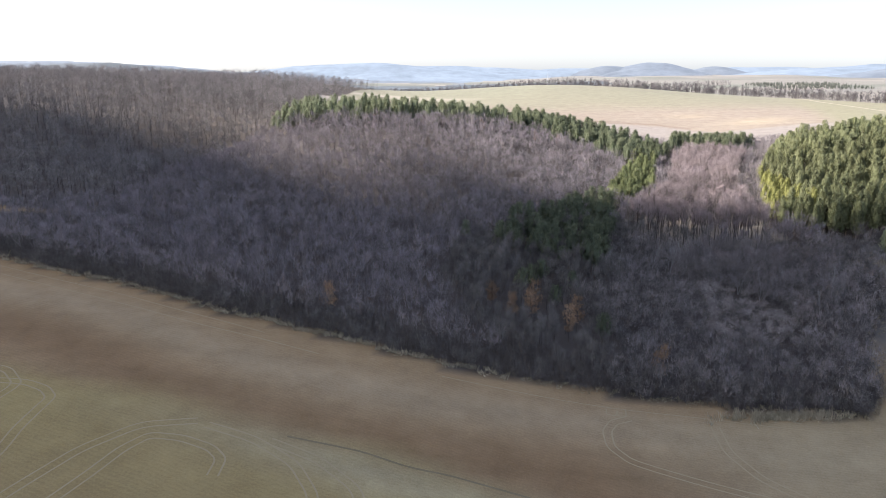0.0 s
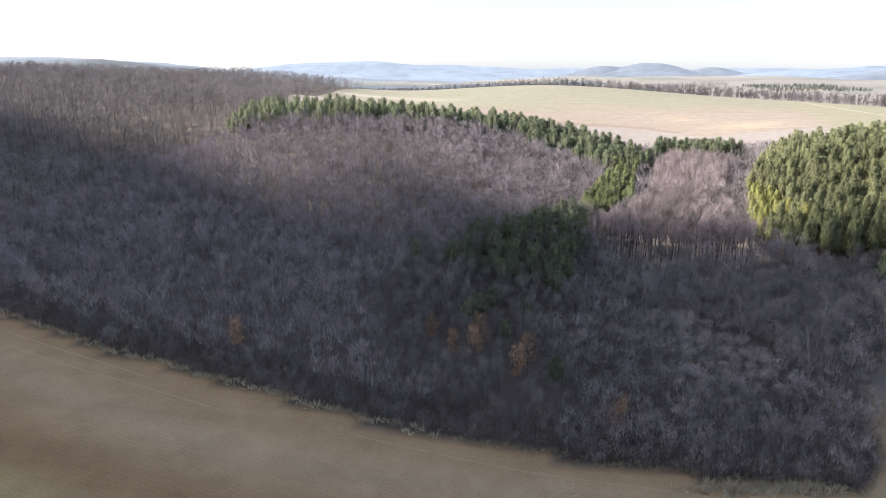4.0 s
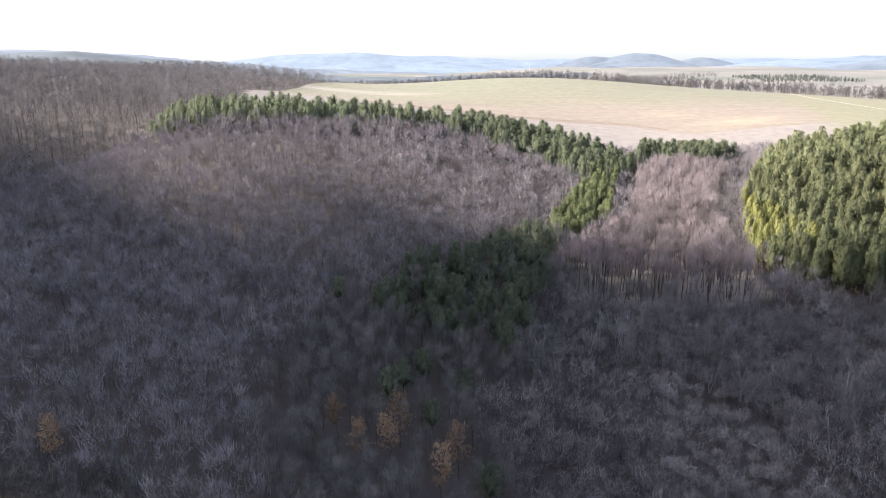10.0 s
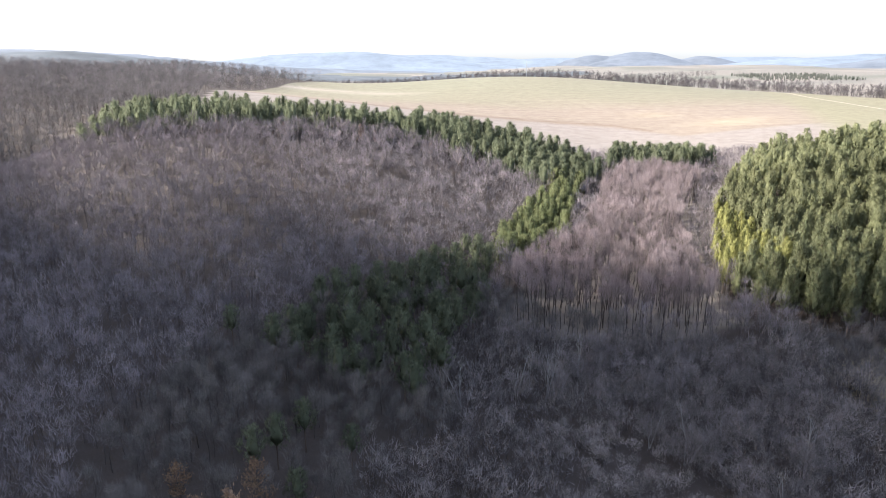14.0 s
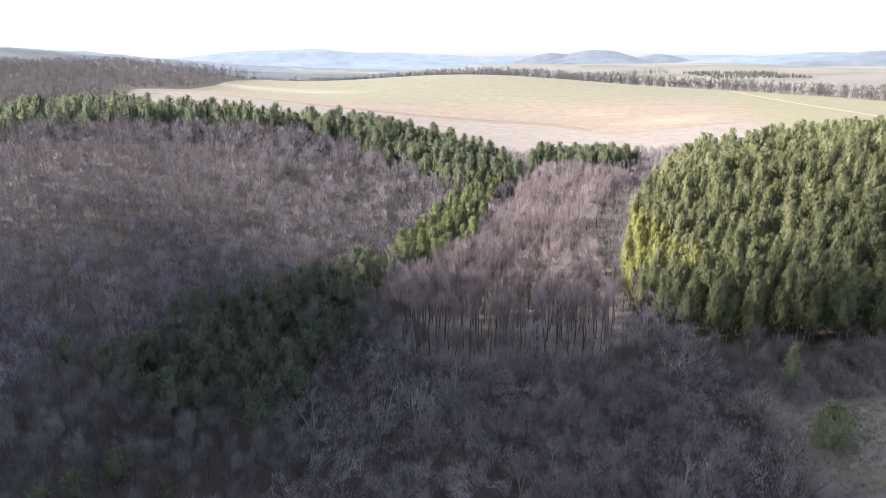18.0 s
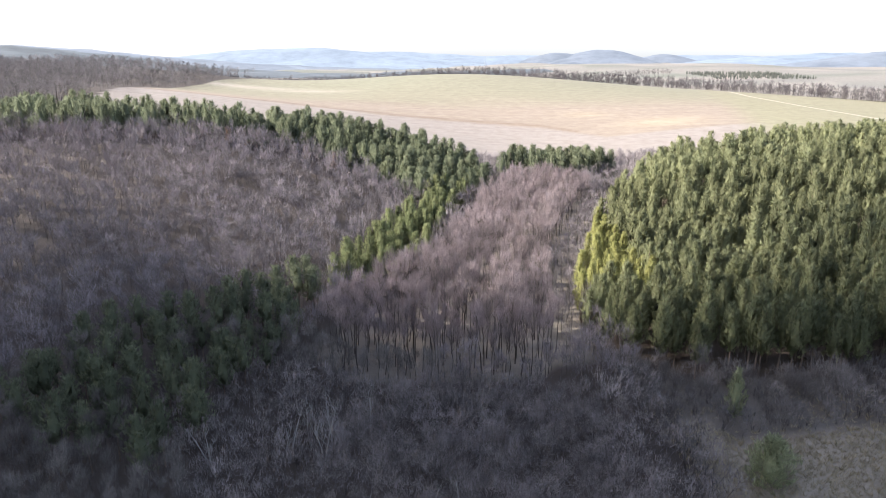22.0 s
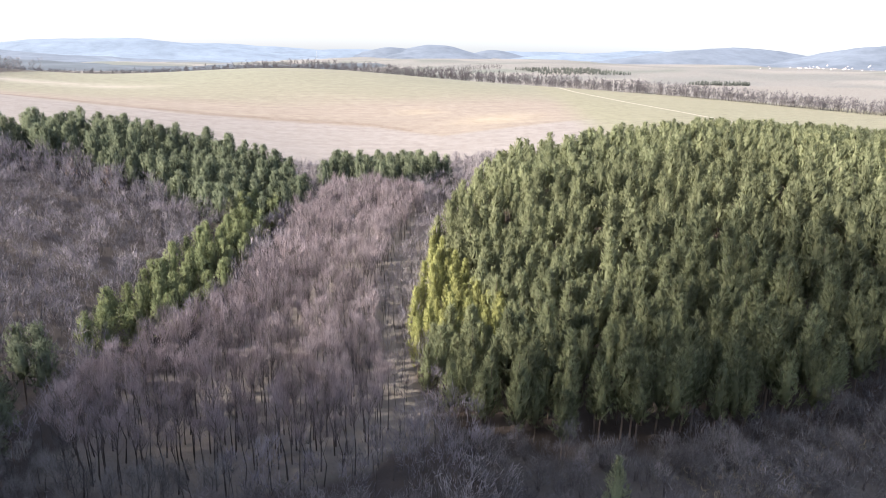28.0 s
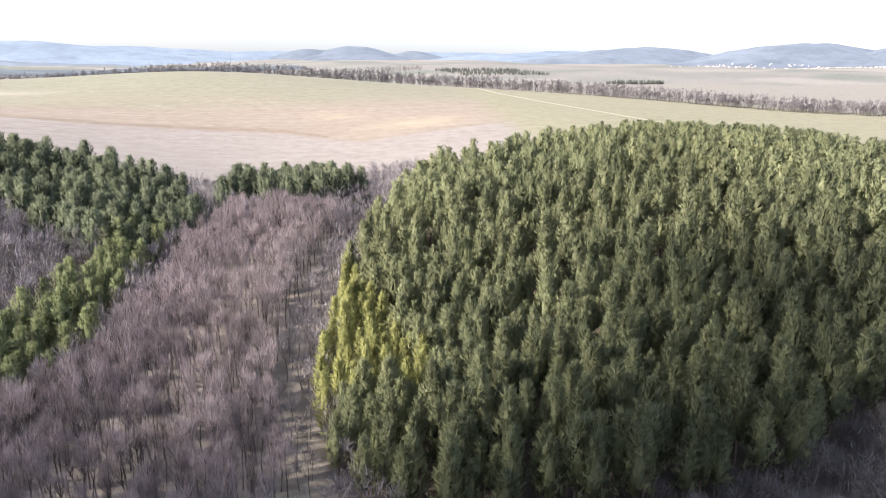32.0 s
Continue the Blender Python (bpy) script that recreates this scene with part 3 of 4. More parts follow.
def pine_tree(seed, tall, width, clear, shoots, needles, length=0.75, thick=0.15, girth=0.16, peak=0.6, branches=0):
    """A pine: straight bole, a dim inner body of boughs, and many upright shoots of needles that make its shaggy outline."""
    rng = np.random.default_rng(seed)
    u = np.array([0, 0.4, 0.8, 1.0])
    bend = rng.normal(size=2) * 0.02 * tall
    path = np.stack([bend[0] * u, bend[1] * u, u * tall * 0.95], -1)
    path[0, 2] = -0.6
    trunk = [tube(path, girth * np.array([1, 0.75, 0.35, 0.1]), 5)]

    def profile(v):
        return width * np.clip(1 - v, 0, 1) ** peak * (0.62 + 0.38 * np.clip(v * 4, 0, 1))

    lean = rng.uniform(0.78, 1.22, 9)

    def lobes(v, a):
        """The crown is fuller on some sides than on others."""
        return 1 + 0.17 * np.sin(2 * a + 7 * lean[0] + 6 * v) + 0.14 * np.sin(3 * a - 9 * v + 5 * lean[1])

    v = ((np.arange(shoots) + rng.random(shoots)) / shoots) ** 0.85 * 0.96
    a = np.cumsum(rng.uniform(1.9, 2.9, shoots))
    reach = profile(v) * lobes(v, a) * rng.uniform(0.42, 1.0, shoots)
    for k in range(0, min(branches, shoots)):
        c, s, r, z = math.cos(a[k]), math.sin(a[k]), reach[k] * 0.9, (clear + v[k] * (1 - clear)) * tall
        trunk.append(tube([(0, 0, z - 0.5), (r * c, r * s, z)], [girth * 0.3, 0.02], 3))
    heart = np.stack([np.cos(a) * reach, np.sin(a) * reach, (clear + v * (1 - clear)) * tall - length * 0.6], -1)
    k = np.repeat(np.arange(shoots), needles)
    jitter = rng.normal(size=(len(k), 3))
    root = heart[k] + jitter * np.array([0.22, 0.22, 0.22]) * length
    way = np.stack([np.cos(a[k]) * 0.3, np.sin(a[k]) * 0.3, np.full(len(k), 0.8)], -1) + rng.normal(size=(len(k), 3)) * np.array([0.38, 0.38, 0.22])
    tip = root + way * length * rng.uniform(0.6, 1.25, (len(k), 1)) * (1.25 - 0.35 * v[k])[:, None]
    tufts = blades(root, tip, thick * rng.uniform(0.7, 1.4, len(k)), rng)
    ring = np.linspace(0, 2 * math.pi, 6, endpoint=False)
    rows, levels = [], (0.0, 0.14, 0.4, 0.68, 0.9)
    for w in levels:
        b = ring + rng.normal(size=6) * 0.15
        r = profile(w) * 0.4 * lobes(w, b) * rng.uniform(0.8, 1.1, 6) * (0.35 if w == 0 else 1)
        rows.append(np.stack([np.cos(b) * r, np.sin(b) * r, np.full(6, (clear + w * (1 - clear)) * tall - 0.3) + rng.normal(size=6) * 0.2], -1))
    body_v = np.concatenate(rows)
    body_f = []
    for i in range(len(levels) - 1):
        for j in range(6):
            p0, p1 = i * 6 + j, i * 6 + (j + 1) % 6
            body_f += [(p0, p1, p1 + 6), (p0, p1 + 6, p0 + 6)]
    body_f += [(24, 25 + j, 26 + j) for j in range(4)]
    cv, cf = merge([(body_v, np.array(body_f)), tufts])
    # inner body gets a fixed low tone: the crown's inner shade put into colour
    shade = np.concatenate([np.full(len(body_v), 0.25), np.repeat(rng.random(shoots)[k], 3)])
    # foliage shades as the round crown and the shoots that it makes up
    axis = np.array([0, 0, (clear + 0.3 * (1 - clear)) * tall])
    soft = (cv - axis) / np.array([width, width, 0.6 * (1 - clear) * tall])
    soft /= np.linalg.norm(soft, axis=1)[:, None] + 1e-6
    own = np.concatenate([np.zeros((len(body_v), 3)), np.repeat(jitter / 1.7, 3, 0)])
    soft = soft * 0.72 + own * 0.55 + np.concatenate([rng.normal(size=(len(body_v), 3)) * 0.15, np.repeat(rng.normal(size=(len(k), 3)) * 0.16, 3, 0)])
    soft /= np.linalg.norm(soft, axis=1)[:, None] + 1e-6
    face = np.cross(cv[cf[:, 1]] - cv[cf[:, 0]], cv[cf[:, 2]] - cv[cf[:, 0]])
    turned = (face * soft[cf[:, 2]]).sum(1) < 0
    cf[turned] = cf[turned][:, [0, 2, 1]]
    return {"trunk": merge(trunk), "crown": (cv, cf), "normals": soft, "shade": shade}


def shrub(seed, tall, spread, stems, twigs, thick=0.035, twig=0.9):
    """A bush of many leaning stems and fine twigs."""
    return bare_tree(seed, tall, spread, 0.15, stems * 5, twigs, 0.05, twig, thick, 0.8, stems, 3)


# ---- trees: placing ----
def sow(step, box, where, seed, wobble=0.42, rows=False):
    """Plan points on a jittered grid, kept where `where` says so."""
    rng = np.random.default_rng(seed)
    x0, x1, y0, y1 = box
    x, y = np.meshgrid(np.arange(x0, x1, step), np.arange(y0, y1, step * (0.87 if not rows else 1)))
    if not rows:
        x[1::2] += step / 2
    x, y = (a.ravel() + rng.uniform(-wobble, wobble, a.size) * step for a in (x, y))
    keep = where(x, y)
    x, y = x[keep], y[keep]
    return np.stack([x, y, level_at(x, y)], -1)


def wood(name, shapes, places, materials, label, category, seed, grow=(0.8, 1.2), tint=None):
    """Many trees past counting: one joined mesh for each look, under one thing of kind stuff."""
    rng = np.random.default_rng(seed)
    if not len(places):
        return None
    kind = rng.integers(0, len(shapes), len(places))
    top = tagged(new(name), label, category, kind="stuff")
    for look_of, material in materials.items():
        vs, fs, ts, ns, n = [], [], [], [], 0
        for k, shape in enumerate(shapes):
            if look_of not in shape:
                continue
            at = places[kind == k]
            if not len(at):
                continue
            draw = np.random.default_rng(seed * 31 + k)
            a, s, w = draw.uniform(0, 2 * math.pi, len(at)), draw.uniform(*grow, len(at)), draw.uniform(0.85, 1.15, len(at))
            tone = draw.random(len(at))
            v, f = shape[look_of]
            c, d = np.cos(a)[:, None], np.sin(a)[:, None]
            sw = (s * w)[:, None]
            p = np.stack([at[:, :1] + sw * (c * v[:, 0] - d * v[:, 1]), at[:, 1:2] + sw * (d * v[:, 0] + c * v[:, 1]), at[:, 2:] + s[:, None] * v[:, 2]], -1)
            vs.append(p.reshape(-1, 3))
            if look_of == "crown" and "normals" in shape:
                m = shape["normals"]
                ns.append(np.stack([c * m[:, 0] - d * m[:, 1], d * m[:, 0] + c * m[:, 1], np.broadcast_to(m[:, 2], (len(at), len(m)))], -1).reshape(-1, 3))
            fs.append((f[None] + (n + np.arange(len(at)) * len(v))[:, None, None]).reshape(-1, 3))
            shade = shape["shade"] if look_of == "crown" and "shade" in shape else None
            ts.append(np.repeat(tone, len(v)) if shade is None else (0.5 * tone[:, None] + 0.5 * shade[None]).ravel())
            n += len(at) * len(v)
        if vs:
            part_name = {"trunk": "trunks", "crown": "crowns"}[look_of]
            ob = new(part_name, mesh_of(name, np.concatenate(vs), np.concatenate(fs), material, tone=np.concatenate(ts), normals=np.concatenate(ns) if ns else None))
            ob.parent = top
            tagged(ob, kind="stuff")
    return top


def stand(name, shapes, places, materials, label, category, group, seed, grow=(0.8, 1.2)):
    """Single trees, each a thing with its trunk and crown."""
    rng = np.random.default_rng(seed)
    made = {}
    for i, (x, y, z) in enumerate(places):
        k = i % len(shapes)
        s = rng.uniform(*grow)
        m = Matrix.LocRotScale((x, y, z), Euler((0, 0, rng.uniform(0, 2 * math.pi))), (s, s, s))
        if k in made:
            ob = copy_thing(made[k], m)
            ob.matrix_basis = m
            continue
        top = tagged(new(name), label, category, group)
        for look_of, material in materials.items():
            if look_of in shapes[k]:
                v, f = shapes[k][look_of]
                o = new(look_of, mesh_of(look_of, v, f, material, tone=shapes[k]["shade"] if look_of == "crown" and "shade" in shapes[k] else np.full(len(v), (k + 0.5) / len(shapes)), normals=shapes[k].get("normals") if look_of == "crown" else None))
                o.parent = top
        top.matrix_basis = m
        made[k] = top


def split(places, spot, count):
    """The count places next to a spot of the plan, and the rest."""
    order = np.argsort(np.hypot(places[:, 0] - spot[0], places[:, 1] - spot[1]))
    return places[order[:count]], places[order[count:]]


# ---- bare hardwoods of the valley and the slope ----
def near_field(x, y):
    return np.interp(x, [p[0] for p in FIELD_EDGE], [p[1] for p in FIELD_EDGE])


def in_bare(x, y):
    return inside(BARE_WOOD, x, y) & ~inside(PLANTATION, x, y) & ~inside(RIDGE_PINES, x, y) & ~inside(BELT_PINES, x, y) & ~inside(CLUMP, x, y)


HOLLOW = [(76, 214), (86, 219), (95, 211), (103, 196), (103, 180), (93, 168), (80, 168), (74, 182), (80, 196)]


LONE_PINES = [(27, 200), (40, 201), (31, 205), (24, 196), (33, 188), (43, 170), (21, 242), (8, 240), (-92, 381), (-96, 386), (-88, 384)]
OAKS = [(27, 187), (15, 188), (35, 174), (54.5, 157), (20, 181), (25, 182), (38, 180), (-30, 172)]


def in_thicket(x, y):
    """The wet valley bottom, full of scrub."""
    return in_bare(x, y) & (x > 50 + 8 * wander(x, y, 14)) & (y < 251 - 0.12 * (x - 50))


SLOPE = [bare_tree(100 + i, 9.3, 2.9, 0.26, 9, 128, 0.09, 1.6, 0.09, 0.95, sides=3) for i in range(9)]
SLOPE_NEAR = [bare_tree(120 + i, 9.5, 2.4, 0.28, 14, 640, 0.10, 1.3, 0.042, 1.0) for i in range(8)]
slope_places = sow(3.5, (-185, 215, 130, 440), lambda x, y: in_bare(x, y) & ~in_thicket(x, y) & (y > near_field(x, y) + 3), 11)
gap = wander(slope_places[:, 0], slope_places[:, 1], 12, 2.6)
slope_places = slope_places[gap < 0.86]
crowded = inside(MIXED_CLUMP, slope_places[:, 0], slope_places[:, 1]) & (np.random.default_rng(10).random(len(slope_places)) > 0.3)
for ax, ay in LONE_PINES + OAKS:
    crowded |= (np.abs(slope_places[:, 0] - ax) < 3.2) & (slope_places[:, 1] - ay < 3) & (slope_places[:, 1] - ay > -6)
slope_places = slope_places[~crowded]
near_slope, far_slope = split(slope_places, (60, 200), 300)
# nearest trees get darker twigs than the far slope: valley shade in the colour
stand("bare_tree", SLOPE_NEAR, near_slope, {"trunk": M_BARK, "crown": M_TWIG_GREY_SHADED}, "leafless grey-brown tree with fine upright twigs", "tree", "bare trees on the slope", 12, (0.75, 1.15))
wood("bare_wood", SLOPE, far_slope, {"trunk": M_BARK, "crown": M_TWIG}, "leafless young hardwood forest covering the hill", "forest", 13, (0.75, 1.15))

SCRUB = [bare_tree(140 + i, 7.5, 3.0, 0.15, 18, 540, 0.08, 1.25, 0.06, 0.75, stems=2, sides=3) for i in range(5)] + [shrub(150 + i, 4.4, 2.5, 5, 340, 0.065) for i in range(4)]
SCRUB_FAR = [bare_tree(160 + i, 7.2, 2.9, 0.15, 10, 190, 0.09, 1.3, 0.10, 0.75, stems=2, sides=3) for i in range(5)] + [shrub(170 + i, 4.0, 2.4, 4, 170, 0.09) for i in range(4)]
scrub_places = sow(3.0, (40, 150, 130, 260), lambda x, y: in_thicket(x, y) & ~inside(HOLLOW, x, y), 15)
near_scrub, far_scrub = split(scrub_places, (105, 215), 260)
stand("scrub_tree", SCRUB, near_scrub, {"trunk": M_BARK, "crown": M_TWIG_SCRUB}, "bushy leafless scrub tree, grey and tangled", "tree", "scrub trees in the valley bottom", 16, (0.65, 1.25))
wood("scrub", SCRUB_FAR, far_scrub, {"trunk": M_BARK, "crown": M_TWIG_SCRUB}, "tangled leafless scrub in the valley bottom", "scrub", 17, (0.65, 1.25))

ROUND = [shrub(155 + i, 3.6, 2.3, 7, 560, 0.055, 0.65) for i in range(4)]
hollow_places = sow(3.9, (72, 106, 165, 222), lambda x, y: inside(HOLLOW, x, y), 20, 0.46)
stand("round_bush", ROUND, hollow_places, {"trunk": M_BARK, "crown": M_TWIG_BUSH}, "rounded pinkish-grey leafless bush in the wet hollow", "bush", "round bushes in the hollow", 20, (0.6, 1.35))

front_line = np.array([(136 + 44 * u + random.uniform(-2, 2), np.interp(136 + 44 * u, (136, 144, 152, 166, 180), (254, 248, 239, 236, 233)) + random.uniform(-5, 0)) for u in np.linspace(0, 1, 24) ** 1.7])
foot_places = np.concatenate([front_line, level_at(front_line[:, 0], front_line[:, 1])[:, None]], 1)
stand("edge_tree", SCRUB, foot_places, {"trunk": M_BARK, "crown": M_TWIG_SCRUB}, "bushy leafless tree at the foot of the pines", "tree", "bare trees before the pine wood", 19, (0.5, 0.95))
HEDGE = [shrub(180 + i, 2.6, 1.6, 4, 170, 0.04, 0.8) for i in range(5)]
edge_line = []
for (ax, ay), (bx, by) in zip(FIELD_EDGE[1:], FIELD_EDGE[2:]):
    n = int(math.hypot(bx - ax, by - ay) / 1.7)
    edge_line += [(ax + (bx - ax) * i / n, ay + (by - ay) * i / n + random.uniform(0.3, 3.2)) for i in range(n)]
for (ax, ay), (bx, by) in zip(THICKET_EDGE, THICKET_EDGE[1:]):
    n = int(math.hypot(bx - ax, by - ay) / 1.7)
    edge_line += [(ax + (bx - ax) * i / n - random.uniform(0, 2.5), ay + (by - ay) * i / n) for i in range(n)]
edge_line = np.array(edge_line)
edge_places = np.concatenate([edge_line, level_at(edge_line[:, 0], edge_line[:, 1])[:, None]], 1)
stand("bush", HEDGE, edge_places[:290], {"trunk": M_BARK, "crown": M_TWIG_GREY_SHADED}, "low leafless bush at the edge of the stubble", "bush", "bushes along the field edge", 18, (0.6, 1.5))

MARGIN = [shrub(185 + i, 4.6, 2.2, 4, 190, 0.055, 1.0) for i in range(4)] + [bare_tree(190 + i, 6.5, 2.3, 0.08, 14, 230, 0.08, 1.2, 0.055, 0.9, stems=2, sides=3) for i in range(3)]
margin_places = sow(2.5, (-200, 98, 135, 240), lambda x, y: (y > near_field(x, y) + 1.0) & (y < near_field(x, y) + 11 + 2 * wander(x, y, 9)), 14)
wood("field_margin", MARGIN, margin_places, {"trunk": M_BARK, "crown": M_TWIG_GREY_SHADED}, "dense leafless bushes between stubble and trees", "scrub", 15, (0.6, 1.15))

# ---- plantation of slender poles, and the ride between it and the pines ----
RIDE = [(131, 258), (132, 281), (136, 305), (142, 323), (153, 345), (165, 368)]
ride = tagged(new("forest_ride"), "pale leaf-strewn ride between the plantation and the pines", "path", kind="structure")
ribbon("ride_surface", RIDE, 2.6, M_RIDE, ride)


def off_ride(x, y):
    """Clear of the ride."""
    return np.abs(x - np.interp(y, [p[1] for p in RIDE], [p[0] for p in RIDE])) > 3.6


POLES = [bare_tree(200 + i, 14, 2.3, 0.52, 16, 780, 0.15, 1.3, 0.036, 1.5) for i in range(8)]
POLES_FAR = [bare_tree(210 + i, 14, 2.3, 0.5, 14, 500, 0.13, 1.4, 0.05, 1.5, sides=3) for i in range(8)]
pole_places = sow(3.35, (70, 172, 246, 390), lambda x, y: inside(PLANTATION, x, y) & ~inside(CLUMP, x, y) & off_ride(x, y), 21, 0.3)
near_poles, far_poles = split(pole_places, (122, 268), 300)
stand("plantation_tree", POLES, near_poles, {"trunk": M_POLE, "crown": M_TWIG_RED}, "tall slender leafless tree with a dark straight trunk", "tree", "trees of the plantation", 22, (0.8, 1.12))
wood("plantation", POLES_FAR, far_poles, {"trunk": M_POLE, "crown": M_TWIG_RED}, "dense leafless plantation with pinkish treetops", "forest", 23, (0.8, 1.12))

under_places = sow(7.5, (72, 140, 248, 290), lambda x, y: inside(PLANTATION, x, y) & (y < 260 + 5 * wander(x, y, 15)), 28)
wood("undergrowth", SCRUB_FAR, under_places, {"trunk": M_BARK, "crown": M_TWIG_THORN}, "leafless undergrowth at the foot of the plantation", "scrub", 29, (0.5, 1.0))

# ---- old forest on the hill beyond the hollow ----
OLD = [bare_tree(220 + i, 14.0, 4.8, 0.3, 10, 180, 0.17, 1.6, 0.115, 0.5, sides=3) for i in range(8)]
old_places = sow(6.2, (-420, -80, 240, 560), lambda x, y: inside(LEFT_HILL, x, y) & (x > -25 - 0.66 * y), 24)
wood("old_forest", OLD, old_places, {"trunk": M_POLE, "crown": M_TWIG_OLD}, "old leafless forest on the hillside, dark and brown", "forest", 25, (0.75, 1.1))
OLD_FAR = [bare_tree(230 + i, 13.5, 5.2, 0.08, 8, 96, 0.13, 2.2, 0.22, 0.45, sides=3) for i in range(5)]
older_places = sow(9.6, (-560, -80, 560, 1000), lambda x, y: inside(LEFT_HILL, x, y) & (x > -30 - 0.66 * y), 26)
wood("far_forest", OLD_FAR, older_places, {"trunk": M_BARK, "crown": M_TWIG_OLD}, "leafless forest along the crest of the far hill", "forest", 27, (0.75, 1.05))

# ---- pines ----
PINE = [pine_tree(300 + i, 14.8, 2.7, 0.32, 124, 10, 0.82, 0.135, 0.19, 0.72, 14) for i in range(7)]
PINE_FAR = [pine_tree(310 + i, 14.8, 2.8, 0.42, 80, 8, 0.85, 0.175, 0.16, 0.72) for i in range(7)]
pine_places = sow(4.05, (130, 355, 238, 440), lambda x, y: inside(PINE_WOOD, x, y) & ~((x < 155) & (y > 276)) & ((y < 380 + 0.1 * x)), 31, 0.5)
near_pines, far_pines = split(pine_places, (180, 245), 300)
stand("pine", PINE, near_pines, {"trunk": M_PINE_BARK, "crown": M_NEEDLE}, "tall dark green pine with a bare reddish trunk", "tree", "pines at the edge of the wood", 32, (0.8, 1.18))
PINE_BACK = [pine_tree(316 + i, 14.8, 2.9, 0.5, 48, 7, 0.9, 0.23, 0.15, 0.7) for i in range(7)]
behind = (far_pines[:, 0] > 265) | (far_pines[:, 1] > 350)
back_pines, far_pines = far_pines[behind], far_pines[~behind]
wood("pine_wood_on_the_crest", PINE_BACK, back_pines, {"trunk": M_PINE_BARK, "crown": M_NEEDLE}, "olive-green pine wood along the crest", "forest", 30, (0.72, 1.22))
wood("pine_wood", PINE_FAR, far_pines, {"trunk": M_PINE_BARK, "crown": M_NEEDLE}, "dense olive-green pine wood", "forest", 33, (0.72, 1.22))
# edge facing the sun: the light on it is put into yellower, brighter needles
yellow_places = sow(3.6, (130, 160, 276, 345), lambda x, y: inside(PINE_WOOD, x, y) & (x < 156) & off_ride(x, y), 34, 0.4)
stand("yellowish_pine", PINE, yellow_places, {"trunk": M_PINE_BARK, "crown": M_NEEDLE_SUNLIT}, "pine with sunlight put into its yellow-green needle colour", "tree", "yellowish pines at the wood's edge", 35, (0.75, 1.0))

BROAD = [pine_tree(320 + i, 11.8, 3.4, 0.2, 112, 9, 0.78, 0.155, 0.17, 0.62, 4) for i in range(6)]
BROAD_FAR = [pine_tree(326 + i, 11.8, 3.4, 0.24, 62, 8, 0.82, 0.21, 0.17, 0.6) for i in range(5)]
ridge_places = sow(4.7, (-105, 180, 355, 465), lambda x, y: inside(RIDGE_PINES, x, y), 36)
near_ridge, far_ridge = split(ridge_places, (100, 370), 300)
stand("ridge_pine", BROAD, near_ridge, {"trunk": M_PINE_BARK, "crown": M_NEEDLE_DARK}, "dark broad-crowned pine on the ridge", "tree", "pines along the ridge", 37, (0.78, 1.35))
wood("ridge_pine_belt", BROAD_FAR, far_ridge, {"trunk": M_PINE_BARK, "crown": M_NEEDLE_DARK}, "belt of dark pines along the ridge", "forest", 38, (0.78, 1.35))
tall_places = sow(4.6, (125, 182, 388, 428), lambda x, y: inside(BELT_PINES, x, y), 48)
stand("belt_pine", BROAD, tall_places, {"trunk": M_PINE_BARK, "crown": M_NEEDLE_DARK}, "full dark pine behind the plantation", "tree", "pines behind the plantation", 49, (1.1, 1.45))
clump_places = sow(4.2, (65, 122, 285, 385), lambda x, y: inside(CLUMP, x, y), 39)
stand("clump_pine", BROAD, clump_places, {"trunk": M_PINE_BARK, "crown": M_NEEDLE_BRIGHT}, "bushy green pine in the sunlit clump", "tree", "pines of the clump", 40, (0.7, 1.05))
SHADED = [pine_tree(345 + i, 12.3, 3.2, 0.45, 90, 9, 0.7, 0.14, 0.19, 0.45, 16) for i in range(5)]
mixed_places = sow(5.3, (15, 75, 212, 298), lambda x, y: inside(MIXED_CLUMP, x, y), 41)
stand("shaded_pine", SHADED, mixed_places, {"trunk": M_PINE_BARK, "crown": M_NEEDLE_DARK}, "dark pine among bare trees", "tree", "pines among the bare trees", 42, (0.8, 1.12))


def spots(*xy):
    p = np.array(xy, float)
    return np.concatenate([p, level_at(p[:, 0], p[:, 1])[:, None]], 1)


stand("lone_pine", SHADED, spots(*LONE_PINES), {"trunk": M_PINE_BARK, "crown": M_NEEDLE_DARK}, "single pine standing among leafless trees", "tree", "scattered pines", 43, (0.8, 1.0))
YOUNG = [pine_tree(330, 8.6, 4.8, 0.05, 380, 10, 0.8, 0.13, 0.14, 0.55, 6)]
stand("young_pine", YOUNG, spots((150.3, 210)), {"trunk": M_PINE_BARK, "crown": M_NEEDLE_PALE}, "bushy young pine on the dry grass", "tree", "young pines", 44, (1.0, 1.0))
stand("small_pine", [pine_tree(335, 10.0, 2.6, 0.02, 170, 9, 0.7, 0.11, 0.12, 0.85)], spots((153, 228.5)), {"trunk": M_PINE_BARK, "crown": M_NEEDLE_PALE}, "slim pale green pine before the pine wood", "tree", "young pines", 45, (1.0, 1.0))

